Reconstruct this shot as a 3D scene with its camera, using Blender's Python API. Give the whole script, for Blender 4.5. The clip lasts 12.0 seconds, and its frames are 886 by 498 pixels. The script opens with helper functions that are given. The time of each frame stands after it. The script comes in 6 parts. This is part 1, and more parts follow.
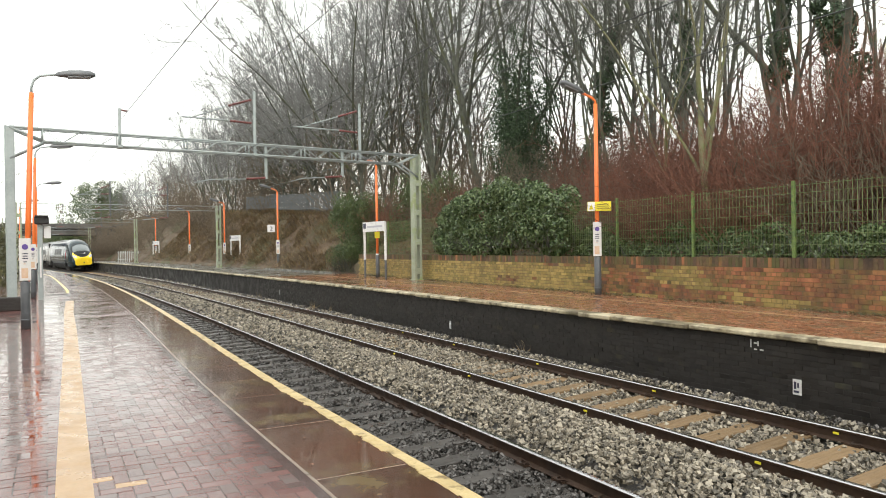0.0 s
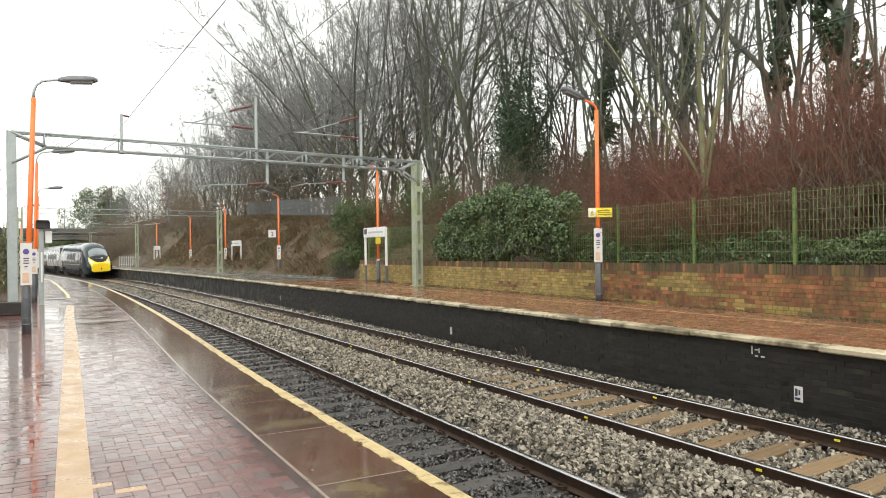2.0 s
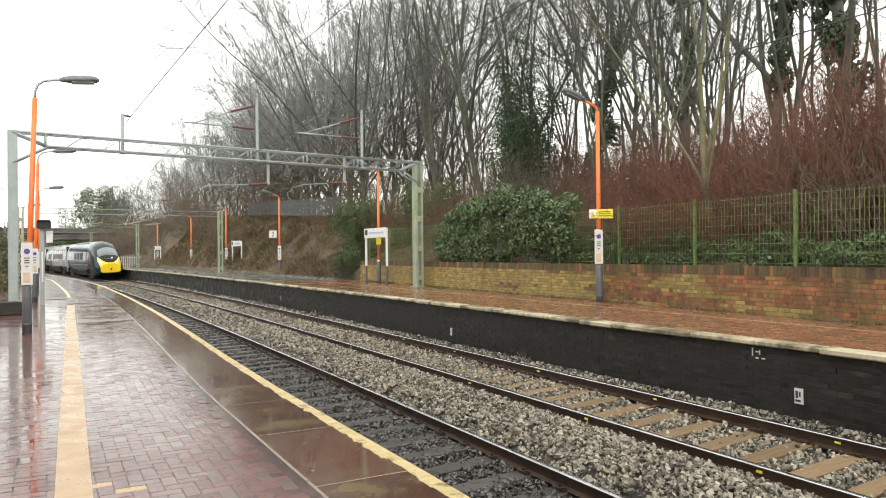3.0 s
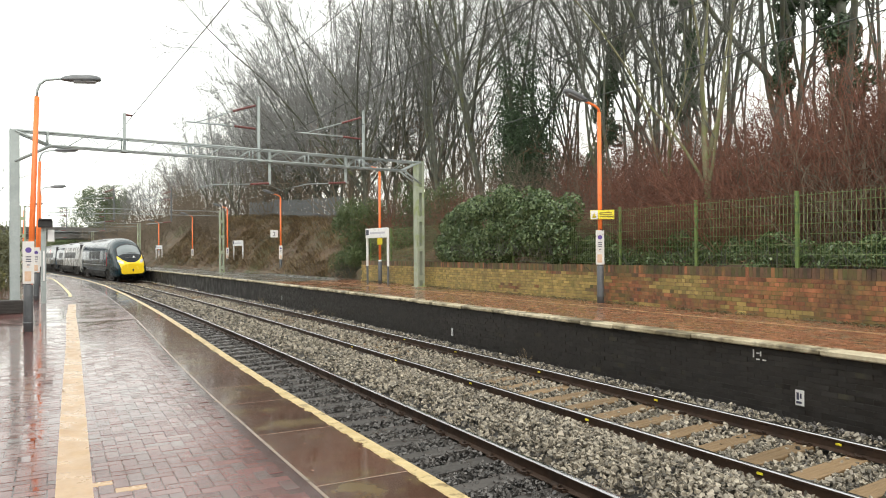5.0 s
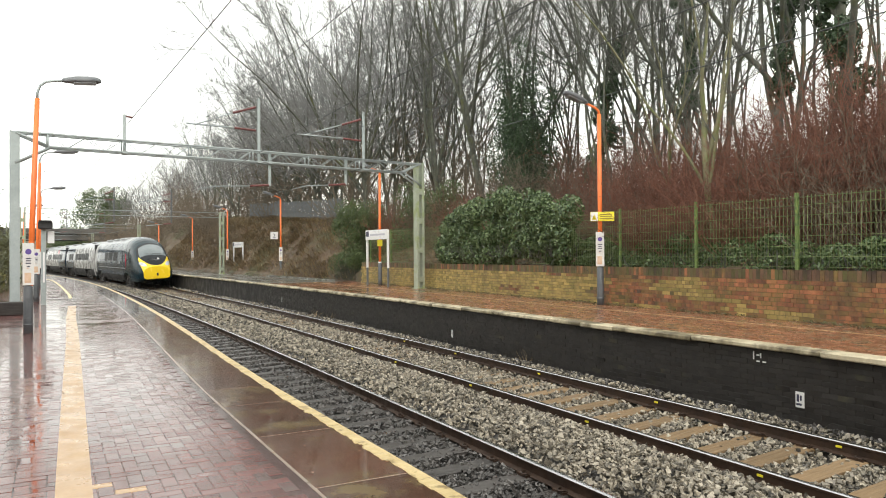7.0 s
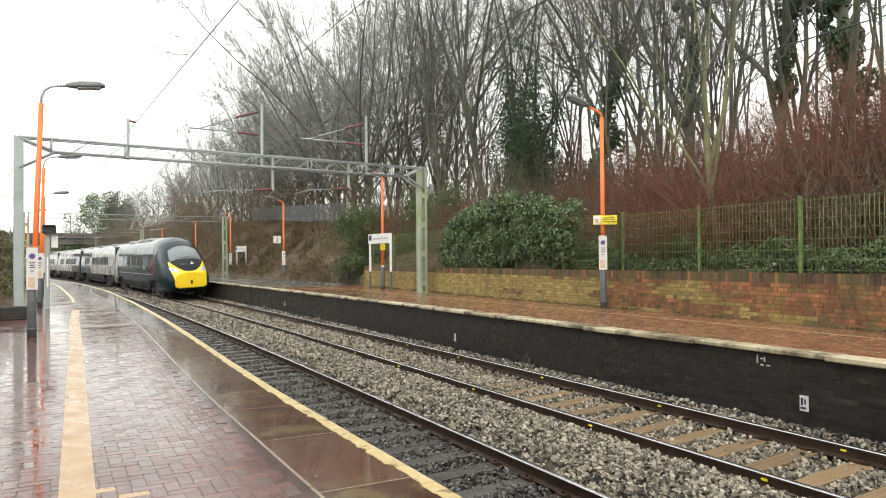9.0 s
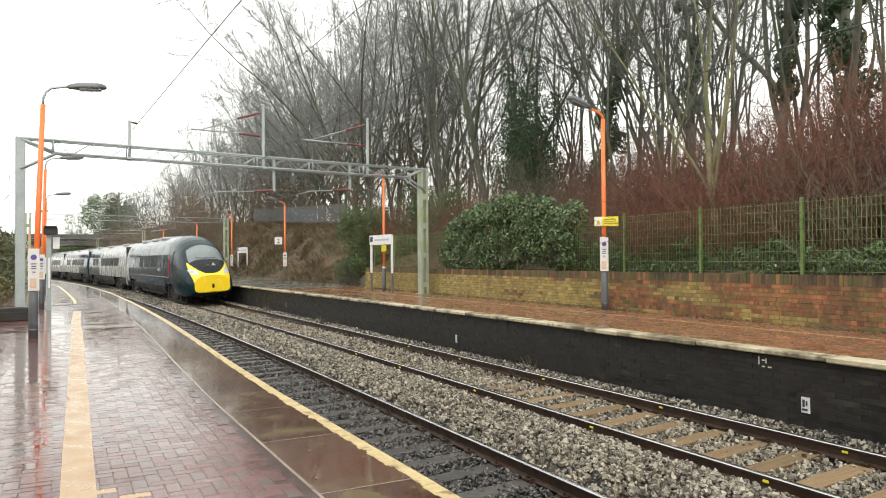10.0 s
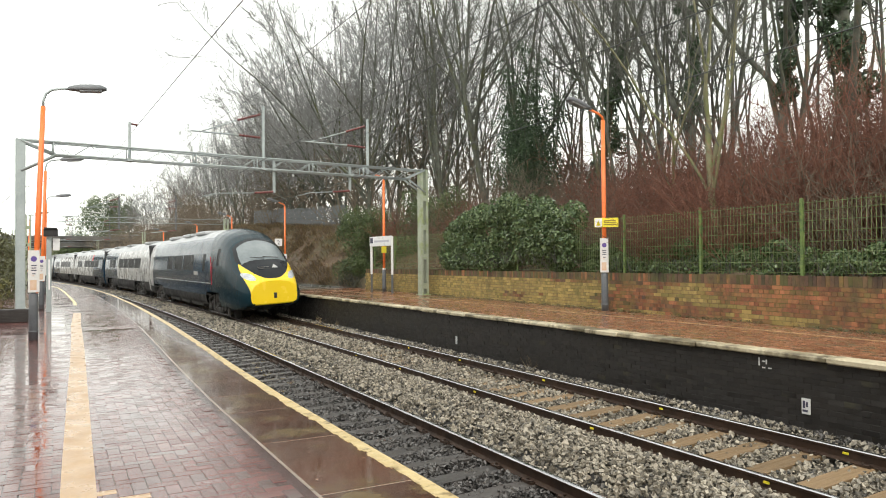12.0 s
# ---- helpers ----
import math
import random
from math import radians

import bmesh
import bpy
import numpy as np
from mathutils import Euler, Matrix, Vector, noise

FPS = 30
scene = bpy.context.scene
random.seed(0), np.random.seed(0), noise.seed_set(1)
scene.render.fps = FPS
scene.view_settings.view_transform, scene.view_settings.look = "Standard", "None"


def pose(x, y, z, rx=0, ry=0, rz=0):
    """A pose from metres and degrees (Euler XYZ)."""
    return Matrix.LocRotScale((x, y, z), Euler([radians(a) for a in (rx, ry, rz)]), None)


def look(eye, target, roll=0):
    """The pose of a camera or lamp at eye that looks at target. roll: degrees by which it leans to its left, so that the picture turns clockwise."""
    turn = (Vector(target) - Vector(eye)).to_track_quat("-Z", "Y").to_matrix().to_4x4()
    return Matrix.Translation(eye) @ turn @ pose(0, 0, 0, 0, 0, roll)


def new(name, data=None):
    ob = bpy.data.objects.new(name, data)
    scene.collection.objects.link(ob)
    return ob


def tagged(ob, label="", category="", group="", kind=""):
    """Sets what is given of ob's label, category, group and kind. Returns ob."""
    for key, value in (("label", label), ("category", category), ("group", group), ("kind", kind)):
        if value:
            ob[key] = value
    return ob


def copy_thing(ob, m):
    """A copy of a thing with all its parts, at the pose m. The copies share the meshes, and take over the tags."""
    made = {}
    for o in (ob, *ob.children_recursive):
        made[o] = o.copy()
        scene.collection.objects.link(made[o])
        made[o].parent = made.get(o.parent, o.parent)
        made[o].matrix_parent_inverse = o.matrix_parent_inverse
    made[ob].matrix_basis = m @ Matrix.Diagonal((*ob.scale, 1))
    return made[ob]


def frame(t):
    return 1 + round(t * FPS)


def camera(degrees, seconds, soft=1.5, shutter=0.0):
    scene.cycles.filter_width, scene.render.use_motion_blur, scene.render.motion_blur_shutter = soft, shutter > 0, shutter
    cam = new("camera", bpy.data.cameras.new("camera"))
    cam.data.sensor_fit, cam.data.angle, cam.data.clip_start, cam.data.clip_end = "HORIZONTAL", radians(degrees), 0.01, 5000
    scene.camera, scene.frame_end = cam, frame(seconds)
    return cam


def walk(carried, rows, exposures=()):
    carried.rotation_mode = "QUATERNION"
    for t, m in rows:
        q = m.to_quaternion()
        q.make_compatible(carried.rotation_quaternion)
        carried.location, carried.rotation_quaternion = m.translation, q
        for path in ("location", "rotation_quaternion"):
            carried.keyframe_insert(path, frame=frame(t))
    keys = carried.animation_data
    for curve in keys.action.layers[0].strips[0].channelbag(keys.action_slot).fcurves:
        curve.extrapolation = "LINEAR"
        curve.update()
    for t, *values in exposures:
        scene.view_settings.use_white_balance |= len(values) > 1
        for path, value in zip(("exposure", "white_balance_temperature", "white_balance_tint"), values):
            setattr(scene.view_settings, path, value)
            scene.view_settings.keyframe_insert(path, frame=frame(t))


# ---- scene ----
cam = camera(63.9, 12.0, soft=1.0)
EYE = (0.0, 0.0, 1.576)


def sight(yaw, pitch, lean):
    """The pose of the camera from its heading (clockwise from +y), its tilt and its lean in degrees."""
    a, b = radians(yaw), radians(pitch)
    way = Vector((math.sin(a) * math.cos(b), math.cos(a) * math.cos(b), math.sin(b)))
    return look(EYE, Vector(EYE) + way, lean)


HEADINGS = (
    (0, 28.628, -0.207, -0.887), (0.5, 28.697, -0.063, -0.812), (1, 28.684, 0.083, -0.808), (1.5, 28.624, 0.175, -0.777),
    (2, 28.566, 0.262, -0.742), (2.5, 28.546, 0.258, -0.607), (3, 28.518, 0.334, -0.571), (5, 28.425, 0.356, -0.365),
    (5.5, 28.473, 0.412, -0.419), (6, 28.490, 0.431, -0.349), (6.5, 28.431, 0.497, -0.349), (7, 28.425, 0.496, -0.344),
    (9, 28.202, 0.802, -0.440), (9.5, 28.147, 0.847, -0.462), (10, 28.106, 0.909, -0.408), (10.5, 28.072, 0.970, -0.414),
    (11, 28.040, 0.999, -0.365), (11.5, 28.056, 1.005, -0.493), (12, 28.100, 1.016, -0.458))
walk(cam, [(t, sight(a, b, c)) for t, a, b, c in HEADINGS])

# ---- light: a wet, overcast winter day ----
world = bpy.data.worlds.new("sky")
scene.world = world
world.use_nodes = True
wn = world.node_tree.nodes
sky = wn.new("ShaderNodeTexSky")
sky.sky_type, sky.sun_disc = "NISHITA", False
sky.sun_elevation, sky.sun_rotation = radians(35), radians(200)
sky.air_density, sky.dust_density, sky.ozone_density = 1.0, 6.0, 1.0
grey = wn.new("ShaderNodeMix")
grey.data_type = "RGBA"
grey.inputs[0].default_value = 0.86
grey.inputs[7].default_value = (9.85, 9.95, 9.3, 1)
world.node_tree.links.new(sky.outputs[0], grey.inputs[6])
world.node_tree.links.new(grey.outputs[2], wn["Background"].inputs[0])
wn["Background"].inputs[1].default_value = 0.20
sun = new("sun", bpy.data.lights.new("sun", "SUN"))
sun.data.energy, sun.data.angle, sun.data.color = 1.0, radians(35), (1.0, 0.97, 0.93)
sun.rotation_euler = (radians(50), 0, radians(-20))
scene.view_settings.exposure = 0.0


# ---- the line of the railway: s metres along it, u metres to the right of the near platform's edge ----
LINE_S = np.arange(-60.0, 420.0, 0.5)
BENDS = np.interp(LINE_S, [-60, -0.01, 0, 12, 25, 40, 60, 85, 125, 420],
                  [0, 0, .003825, -.001058, -.001584, -.0008, -.002, -.0005, -.0004, -.001])
LINE_A = np.cumsum(BENDS * 0.5)
LINE_A += -0.014 - np.interp(0, LINE_S, LINE_A)
LINE_X = np.cumsum(np.sin(LINE_A) * 0.5)
LINE_X += 2.32 - np.interp(0, LINE_S, LINE_X)
LINE_Y = np.cumsum(np.cos(LINE_A) * 0.5)
LINE_Y -= np.interp(0, LINE_S, LINE_Y)


def heading(s):
    return float(np.interp(s, LINE_S, LINE_A))


def at(s, u=0.0, z=0.0):
    """The place s metres along the line, u metres to its right, at the height z."""
    a = heading(s)
    return Vector((float(np.interp(s, LINE_S, LINE_X)) + math.cos(a) * u, float(np.interp(s, LINE_S, LINE_Y)) - math.sin(a) * u, z))


def frame_at(s, u=0.0, z=0.0, turn=0.0):
    """A pose there: its y axis runs along the line, its x axis to the right."""
    p = at(s, u, z)
    return Matrix.Translation(p) @ Matrix.Rotation(-heading(s) + radians(turn), 4, "Z")


def many(s, u, z):
    """The same as at(), for arrays."""
    a = np.interp(s, LINE_S, LINE_A)
    return np.stack([np.interp(s, LINE_S, LINE_X) + np.cos(a) * u, np.interp(s, LINE_S, LINE_Y) - np.sin(a) * u, z + 0 * s], -1)


U_RAIL_1, U_RAIL_A, U_RAIL_B, U_RAIL_C, U_FAR = 0.795, 2.30, 4.21, 5.715, 6.52
Z_RAIL_1, Z_RAIL_A, Z_RAIL_B, Z_RAIL_C, Z_FAR = -0.76, -0.70, -0.69, -0.61, 0.265


def edge_drift(s):
    """How far the near platform's edge leans out of the line's own curve."""
    return float(np.interp(s, [0, 4.5, 8.5, 11.5, 15.3, 20, 30, 40, 50, 60, 70, 80, 90, 100], [.04, .045, .01, .04, .12, .21, .34, .41, .29, 0, -.53, -1.3, -2.32, -3.58]))


# ---- materials ----
def node_mat(name):
    m = bpy.data.materials.new(name)
    m.use_nodes = True
    t = m.node_tree
    return m, t, t.nodes["Principled BSDF"]


def mat(name, c1, c2, rough=(0.5, 0.8), scale=2.0, fine=40.0, bump=0.2, dist=0.01, metal=0.0, rand=0.0, stain=None, stain_scale=0.6,
        stain_cut=(0.5, 0.62), island=False, coat=0.0, stretch=(1, 1, 1), sheen_scale=None):
    """A surface of two tones with broad and fine variation, relief, uneven gloss and, if given, stains of a third tone."""
    m, t, b = node_mat(name)
    n, link = t.nodes, t.links.new
    tc = n.new("ShaderNodeTexCoord")
    info = n.new("ShaderNodeObjectInfo")
    rnd = info.outputs["Random"]
    if island:
        rnd = n.new("ShaderNodeNewGeometry").outputs["Random Per Island"]
    shift = n.new("ShaderNodeVectorMath")
    shift.operation = "MULTIPLY_ADD"
    comb = n.new("ShaderNodeCombineXYZ")
    link(rnd, comb.inputs[0]), link(rnd, comb.inputs[1])
    link(comb.outputs[0], shift.inputs[0])
    shift.inputs[1].default_value = (17.0 * (rand > 0), 31.0 * (rand > 0), 0)
    link(tc.outputs["Object"], shift.inputs[2])
    mp = n.new("ShaderNodeMapping")
    mp.inputs["Scale"].default_value = stretch
    link(shift.outputs[0], mp.inputs[0])
    co = mp.outputs[0]

    def noisy(sc, detail, rough_=0.6):
        x = n.new("ShaderNodeTexNoise")
        x.inputs["Scale"].default_value, x.inputs["Detail"].default_value, x.inputs["Roughness"].default_value = sc, detail, rough_
        link(co, x.inputs["Vector"])
        return x.outputs["Fac"]

    def mapped(v, a, b_, c, d):
        r = n.new("ShaderNodeMapRange")
        link(v, r.inputs[0])
        for k, q in enumerate((a, b_, c, d)):
            r.inputs[k + 1].default_value = q
        return r.outputs[0]

    def mix(f, a, b_):
        x = n.new("ShaderNodeMix")
        x.data_type = "RGBA"
        link(f, x.inputs[0])
        for k, q in ((6, a), (7, b_)):
            if isinstance(q, tuple):
                x.inputs[k].default_value = (*q, 1)
            else:
                link(q, x.inputs[k])
        return x.outputs[2]

    big, small = noisy(scale, 4), noisy(fine, 3)
    add = n.new("ShaderNodeMath")
    add.operation = "MULTIPLY_ADD"
    link(small, add.inputs[0])
    add.inputs[1].default_value = 0.45
    link(big, add.inputs[2])
    f = add.outputs[0]
    if rand:
        more = n.new("ShaderNodeMath")
        more.operation = "MULTIPLY_ADD"
        link(rnd, more.inputs[0])
        more.inputs[1].default_value = rand
        link(f, more.inputs[2])
        f = more.outputs[0]
    col = mix(mapped(f, 0.45 + rand * 0.2, 0.98 + rand * 0.8, 0, 1), c1, c2)
    if stain:
        col = mix(mapped(noisy(stain_scale, 5, 0.65), stain_cut[0], stain_cut[1], 0, 1), col, stain)
    link(col, b.inputs["Base Color"])
    link(mapped(noisy(sheen_scale or scale * 1.7, 3), 0.35, 0.65, rough[0], rough[1]), b.inputs["Roughness"])
    b.inputs["Metallic"].default_value = metal
    b.inputs["Coat Weight"].default_value = coat
    b.inputs["Coat Roughness"].default_value = 0.08
    if bump:
        bp = n.new("ShaderNodeBump")
        bp.inputs["Strength"].default_value, bp.inputs["Distance"].default_value = bump, dist
        link(f if not rand else add.outputs[0], bp.inputs["Height"])
        link(bp.outputs[0], b.inputs["Normal"])
    return m


M_PAVE = mat("wet_paving", (.098, .040, .036), (.19, .092, .082), (.03, .24), 1.5, 50, .06, .003, sheen_scale=1.1, rand=.5, stain=(.12, .085, .08), stain_scale=.5, island=True)
M_PALEMORTAR = mat("pale_mortar", (.15, .12, .09), (.31, .25, .19), (.25, .5), 2, 60, .2, .004)
M_JOINT = mat("paving_joint", (.045, .026, .023), (.10, .055, .05), (.03, .14), 2, 60, .06, .003)
M_COPING = mat("wet_coping", (.055, .026, .016), (.125, .062, .040), (.02, .13), 1.2, 40, .05, .003, rand=.3, stain=(.14, .10, .05), stain_scale=1.3, stain_cut=(.52, .6), sheen_scale=2.2)
FAR_PAVE = dict(c1=(.12, .048, .025), c2=(.37, .17, .092), rough=(.04, .42), scale=1.1, fine=14, bump=.12, dist=.004, stain=(.15, .105, .06), stain_scale=.55, stain_cut=(.50, .60))
M_FAR_PAVE = mat("far_paving", **FAR_PAVE)
M_FAR_BLOCK = mat("far_paving_block", rand=.7, island=True, **FAR_PAVE)
M_GREYPAVE = mat("wet_tarmac", (.085, .083, .076), (.17, .165, .15), (.12, .4), .6, 20, .1, .004, stain=(.10, .10, .07), stain_scale=.5)
M_LINE = mat("cream_paint", (.36, .225, .115), (.52, .35, .19), (.2, .45), 2, 30, .15, .003, stain=(.33, .22, .10), stain_cut=(.58, .72), stain_scale=2)
M_EDGE = mat("worn_edge_paint", (.42, .31, .13), (.64, .51, .27), (.3, .6), 5, 50, .3, .005, stain=(.20, .14, .06), stain_cut=(.55, .66), stain_scale=6)
M_YELLOW_LINE = mat("yellow_line", (.55, .46, .16), (.66, .57, .26), (.3, .5), 2, 30, .1, .003)
M_STONE_EDGE = mat("far_coping", (.30, .25, .15), (.62, .55, .40), (.35, .7), 2, 25, .3, .006, rand=.3, stain=(.12, .10, .06), stain_cut=(.46, .6), stain_scale=1.8)
M_TARWALL = mat("tarred_brick", (.008, .007, .0065), (.036, .031, .028), (.45, .8), 1.2, 25, .35, .008, rand=.2, stain=(.05, .05, .028), stain_cut=(.62, .75))
M_BRICK = mat("wall_brick", (.12, .045, .024), (.46, .18, .082), (.5, .85), 3.5, 40, .4, .006, rand=.6, stain=(.19, .135, .045), stain_scale=.6, stain_cut=(.44, .62))
M_MORTAR = mat("mortar", (.08, .05, .032), (.19, .12, .072), (.6, .9), 2, 50, .3, .005, stain=(.10, .10, .03))
M_MOSS_BRICK = mat("mossy_brick", (.25, .175, .060), (.50, .36, .12), (.5, .85), 1.5, 40, .3, .006, rand=.6, stain=(.20, .165, .05), stain_scale=.8, stain_cut=(.45, .62))
# near-black base colour: the shade in the gaps between stones is painted in
M_BED_SHADE = mat("shaded_ballast_bed", (.010, .009, .008), (.032, .029, .026), (.35, .7), 3, 45, .9, .03)
M_BALLAST_DARK = mat("wet_ballast_stone", (.012, .011, .010), (.13, .122, .115), (.22, .5), 12, 90, .4, .006, rand=1.0, island=True)
M_BALLAST = mat("ballast_stone", (.013, .011, .008), (.42, .375, .295), (.28, .6), 12, 90, .4, .006, rand=1.0, island=True)
M_SLEEPER = mat("timber_sleeper", (.13, .085, .042), (.27, .18, .095), (.4, .75), 2, 30, .4, .01, rand=.5, stretch=(1, 8, 1))
M_SLEEPER_DARK = mat("dark_sleeper", (.030, .027, .025), (.075, .067, .062), (.2, .5), 2, 30, .4, .01, rand=.4)
M_RAIL = mat("rusty_rail", (.022, .013, .009), (.062, .034, .020), (.4, .7), 3, 40, .3, .004, metal=.2)
M_RAILTOP = mat("polished_rail", (.42, .42, .43), (.6, .6, .62), (.14, .28), 2, 20, .05, .002, metal=1.0)
M_EARTH = mat("leafy_earth", (.060, .042, .026), (.165, .115, .070), (.6, .95), .8, 14, .8, .05, stain=(.075, .085, .032), stain_scale=.25, stain_cut=(.5, .62))
M_GALV = mat("galvanised_steel", (.27, .31, .31), (.42, .47, .47), (.4, .6), 1.5, 30, .1, .003, metal=.25, stain=(.33, .37, .22), stain_scale=.8, stain_cut=(.6, .75))
M_MOSSY_STEEL = mat("algae_steel", (.27, .31, .24), (.42, .46, .36), (.45, .7), 1.5, 30, .1, .003, metal=.2, stain=(.27, .33, .12), stain_scale=1.2, stain_cut=(.5, .65))
M_ORANGE = mat("orange_paint", (.82, .17, .035), (.90, .22, .055), (.3, .45), 2, 30, .05, .002)
M_LAMPGREY = mat("lamp_grey", (.10, .11, .12), (.17, .18, .19), (.35, .5), 3, 40, .1, .002)
M_POSTGREY = mat("post_grey", (.075, .085, .095), (.13, .14, .15), (.3, .5), 3, 40, .1, .002)
M_WHITE = mat("white_panel", (.72, .73, .74), (.82, .82, .82), (.25, .4), 3, 30, .05, .001)
M_DIRTYWHITE = mat("dirty_white", (.62, .62, .60), (.76, .76, .75), (.3, .5), 5, 40, .05, .001, stain=(.6, .3, .12), stain_scale=4, stain_cut=(.6, .7))
M_INK = mat("dark_print", (.03, .03, .06), (.05, .05, .09), (.4, .5), 5, 40, 0)
M_PURPLE = mat("purple_print", (.10, .06, .28), (.14, .09, .34), (.4, .5), 5, 40, 0)
M_SIGNYELLOW = mat("sign_yellow", (.80, .68, .03), (.85, .74, .06), (.3, .45), 5, 40, .05, .001)
M_BLACK = mat("black_casing", (.015, .015, .017), (.03, .03, .032), (.3, .5), 5, 40, .05, .001)
M_FENCE = mat("green_fence", (.10, .155, .055), (.24, .30, .11), (.4, .6), 3, 30, .1, .002, stain=(.11, .13, .04), stain_scale=3)
M_FENCEPOST = mat("algae_post", (.07, .13, .04), (.20, .27, .07), (.5, .8), 3, 30, .2, .003, stain=(.03, .07, .04), stain_scale=2, stain_cut=(.46, .6))
M_WIRE = mat("wire", (.05, .055, .055), (.09, .10, .10), (.4, .6), 3, 30, 0, metal=.5)
M_INSULATOR = mat("insulator", (.13, .042, .040), (.20, .068, .062), (.25, .4), 6, 40, .05, .002)


def courses(m, length, height, depth=.5):
    """Adds the relief of brick courses to walls that run along y."""
    t = m.node_tree
    n, link = t.nodes, t.links.new
    b = n["Principled BSDF"]
    tc, sep, comb = n.new("ShaderNodeTexCoord"), n.new("ShaderNodeSeparateXYZ"), n.new("ShaderNodeCombineXYZ")
    link(tc.outputs["Object"], sep.inputs[0])
    link(sep.outputs[1], comb.inputs[0])
    link(sep.outputs[2], comb.inputs[1])
    br = n.new("ShaderNodeTexBrick")
    br.inputs["Scale"].default_value = 1.0
    br.inputs["Brick Width"].default_value, br.inputs["Row Height"].default_value = length, height
    br.inputs["Mortar Size"].default_value, br.inputs["Mortar Smooth"].default_value = .008, .4
    br.inputs["Color1"].default_value, br.inputs["Color2"].default_value, br.inputs["Mortar"].default_value = (1, 1, 1, 1), (.75, .75, .75, 1), (0, 0, 0, 1)
    link(comb.outputs[0], br.inputs["Vector"])
    bp = n.new("ShaderNodeBump")
    bp.inputs["Strength"].default_value, bp.inputs["Distance"].default_value = depth, .02
    link(br.outputs["Color"], bp.inputs["Height"])
    old = b.inputs["Normal"].links[0].from_socket
    link(old, bp.inputs["Normal"])
    link(bp.outputs[0], b.inputs["Normal"])


courses(M_TARWALL, .23, .085, .9)


# ---- building blocks ----
def mesh_of(bm, name, *materials):
    me = bpy.data.meshes.new(name)
    bm.to_mesh(me)
    bm.free()
    for m in materials:
        me.materials.append(m)
    return me


def smooth(me, on=True):
    me.polygons.foreach_set("use_smooth", [on] * len(me.polygons))
    return me


def part(name, bm, material, parent, label="", m=None):
    """Links a bmesh as one mesh object under a thing or a part."""
    mats = material if isinstance(material, (list, tuple)) else [material]
    ob = new(name, mesh_of(bm, name, *mats))
    ob.parent = parent
    if m is not None:
        ob.matrix_basis = m
    return tagged(ob, label)


def piece(name, me, parent, m):
    ob = new(name, me)
    ob.parent = parent
    ob.matrix_basis = m
    return ob


def box(bm, x0, y0, z0, x1, y1, z1, m=None, bevel=0.0, mi=0):
    vs = [bm.verts.new((x, y, z)) for z in (z0, z1) for y in (y0, y1) for x in (x0, x1)]
    fs = [bm.faces.new([vs[i] for i in f]) for f in ((0, 2, 3, 1), (4, 5, 7, 6), (0, 1, 5, 4), (1, 3, 7, 5), (3, 2, 6, 7), (2, 0, 4, 6))]
    for f in fs:
        f.material_index = mi
    if bevel:
        r = bmesh.ops.bevel(bm, geom=list({e for f in fs for e in f.edges}), offset=bevel, segments=1, affect="EDGES", profile=0.5)
        vs = list({v for f in r["faces"] for v in f.verts} | {v for v in vs if v.is_valid})
    if m is not None:
        bmesh.ops.transform(bm, matrix=m, verts=[v for v in vs if v.is_valid])
    return vs


def tube(bm, points, radius, sides=8, mi=0, caps=True):
    """A round bar along points; radius is one number or one for each point."""
    pts = [Vector(p) for p in points]
    rs = radius if isinstance(radius, (list, tuple)) else [radius] * len(pts)
    rings, ref = [], None
    for i, p in enumerate(pts):
        d = (pts[min(i + 1, len(pts) - 1)] - pts[max(i - 1, 0)]).normalized()
        if ref is None:
            ref = d.orthogonal().normalized()
        ref = (ref - d * ref.dot(d)).normalized()
        o = d.cross(ref)
        rings.append([bm.verts.new(p + (ref * math.cos(k * math.tau / sides) + o * math.sin(k * math.tau / sides)) * rs[i]) for k in range(sides)])
    for a, b in zip(rings, rings[1:]):
        for k in range(sides):
            f = bm.faces.new((a[k], a[(k + 1) % sides], b[(k + 1) % sides], b[k]))
            f.material_index, f.smooth = mi, True
    if caps:
        for r in (list(reversed(rings[0])), rings[-1]):
            f = bm.faces.new(r)
            f.material_index = mi


def sweep(bm, ss, profile, closed=True, mi=0, drift=None, cap=True):
    """A profile of (u, z) swept along the line through the stations ss."""
    rings = []
    for s in ss:
        du = drift(s) if drift else 0
        rings.append([bm.verts.new(at(s, u + du, z)) for u, z in profile])
    n = len(profile)
    for a, b in zip(rings, rings[1:]):
        for k in range(n if closed else n - 1):
            f = bm.faces.new((a[k], b[k], b[(k + 1) % n], a[(k + 1) % n]))
            f.material_index = mi
    if closed and cap:
        bm.faces.new(rings[0]).material_index = mi
        bm.faces.new(list(reversed(rings[-1]))).material_index = mi
    return rings


def stations(a, b, step):
    return [a + (b - a) * i / max(1, round((b - a) / step)) for i in range(max(1, round((b - a) / step)) + 1)]


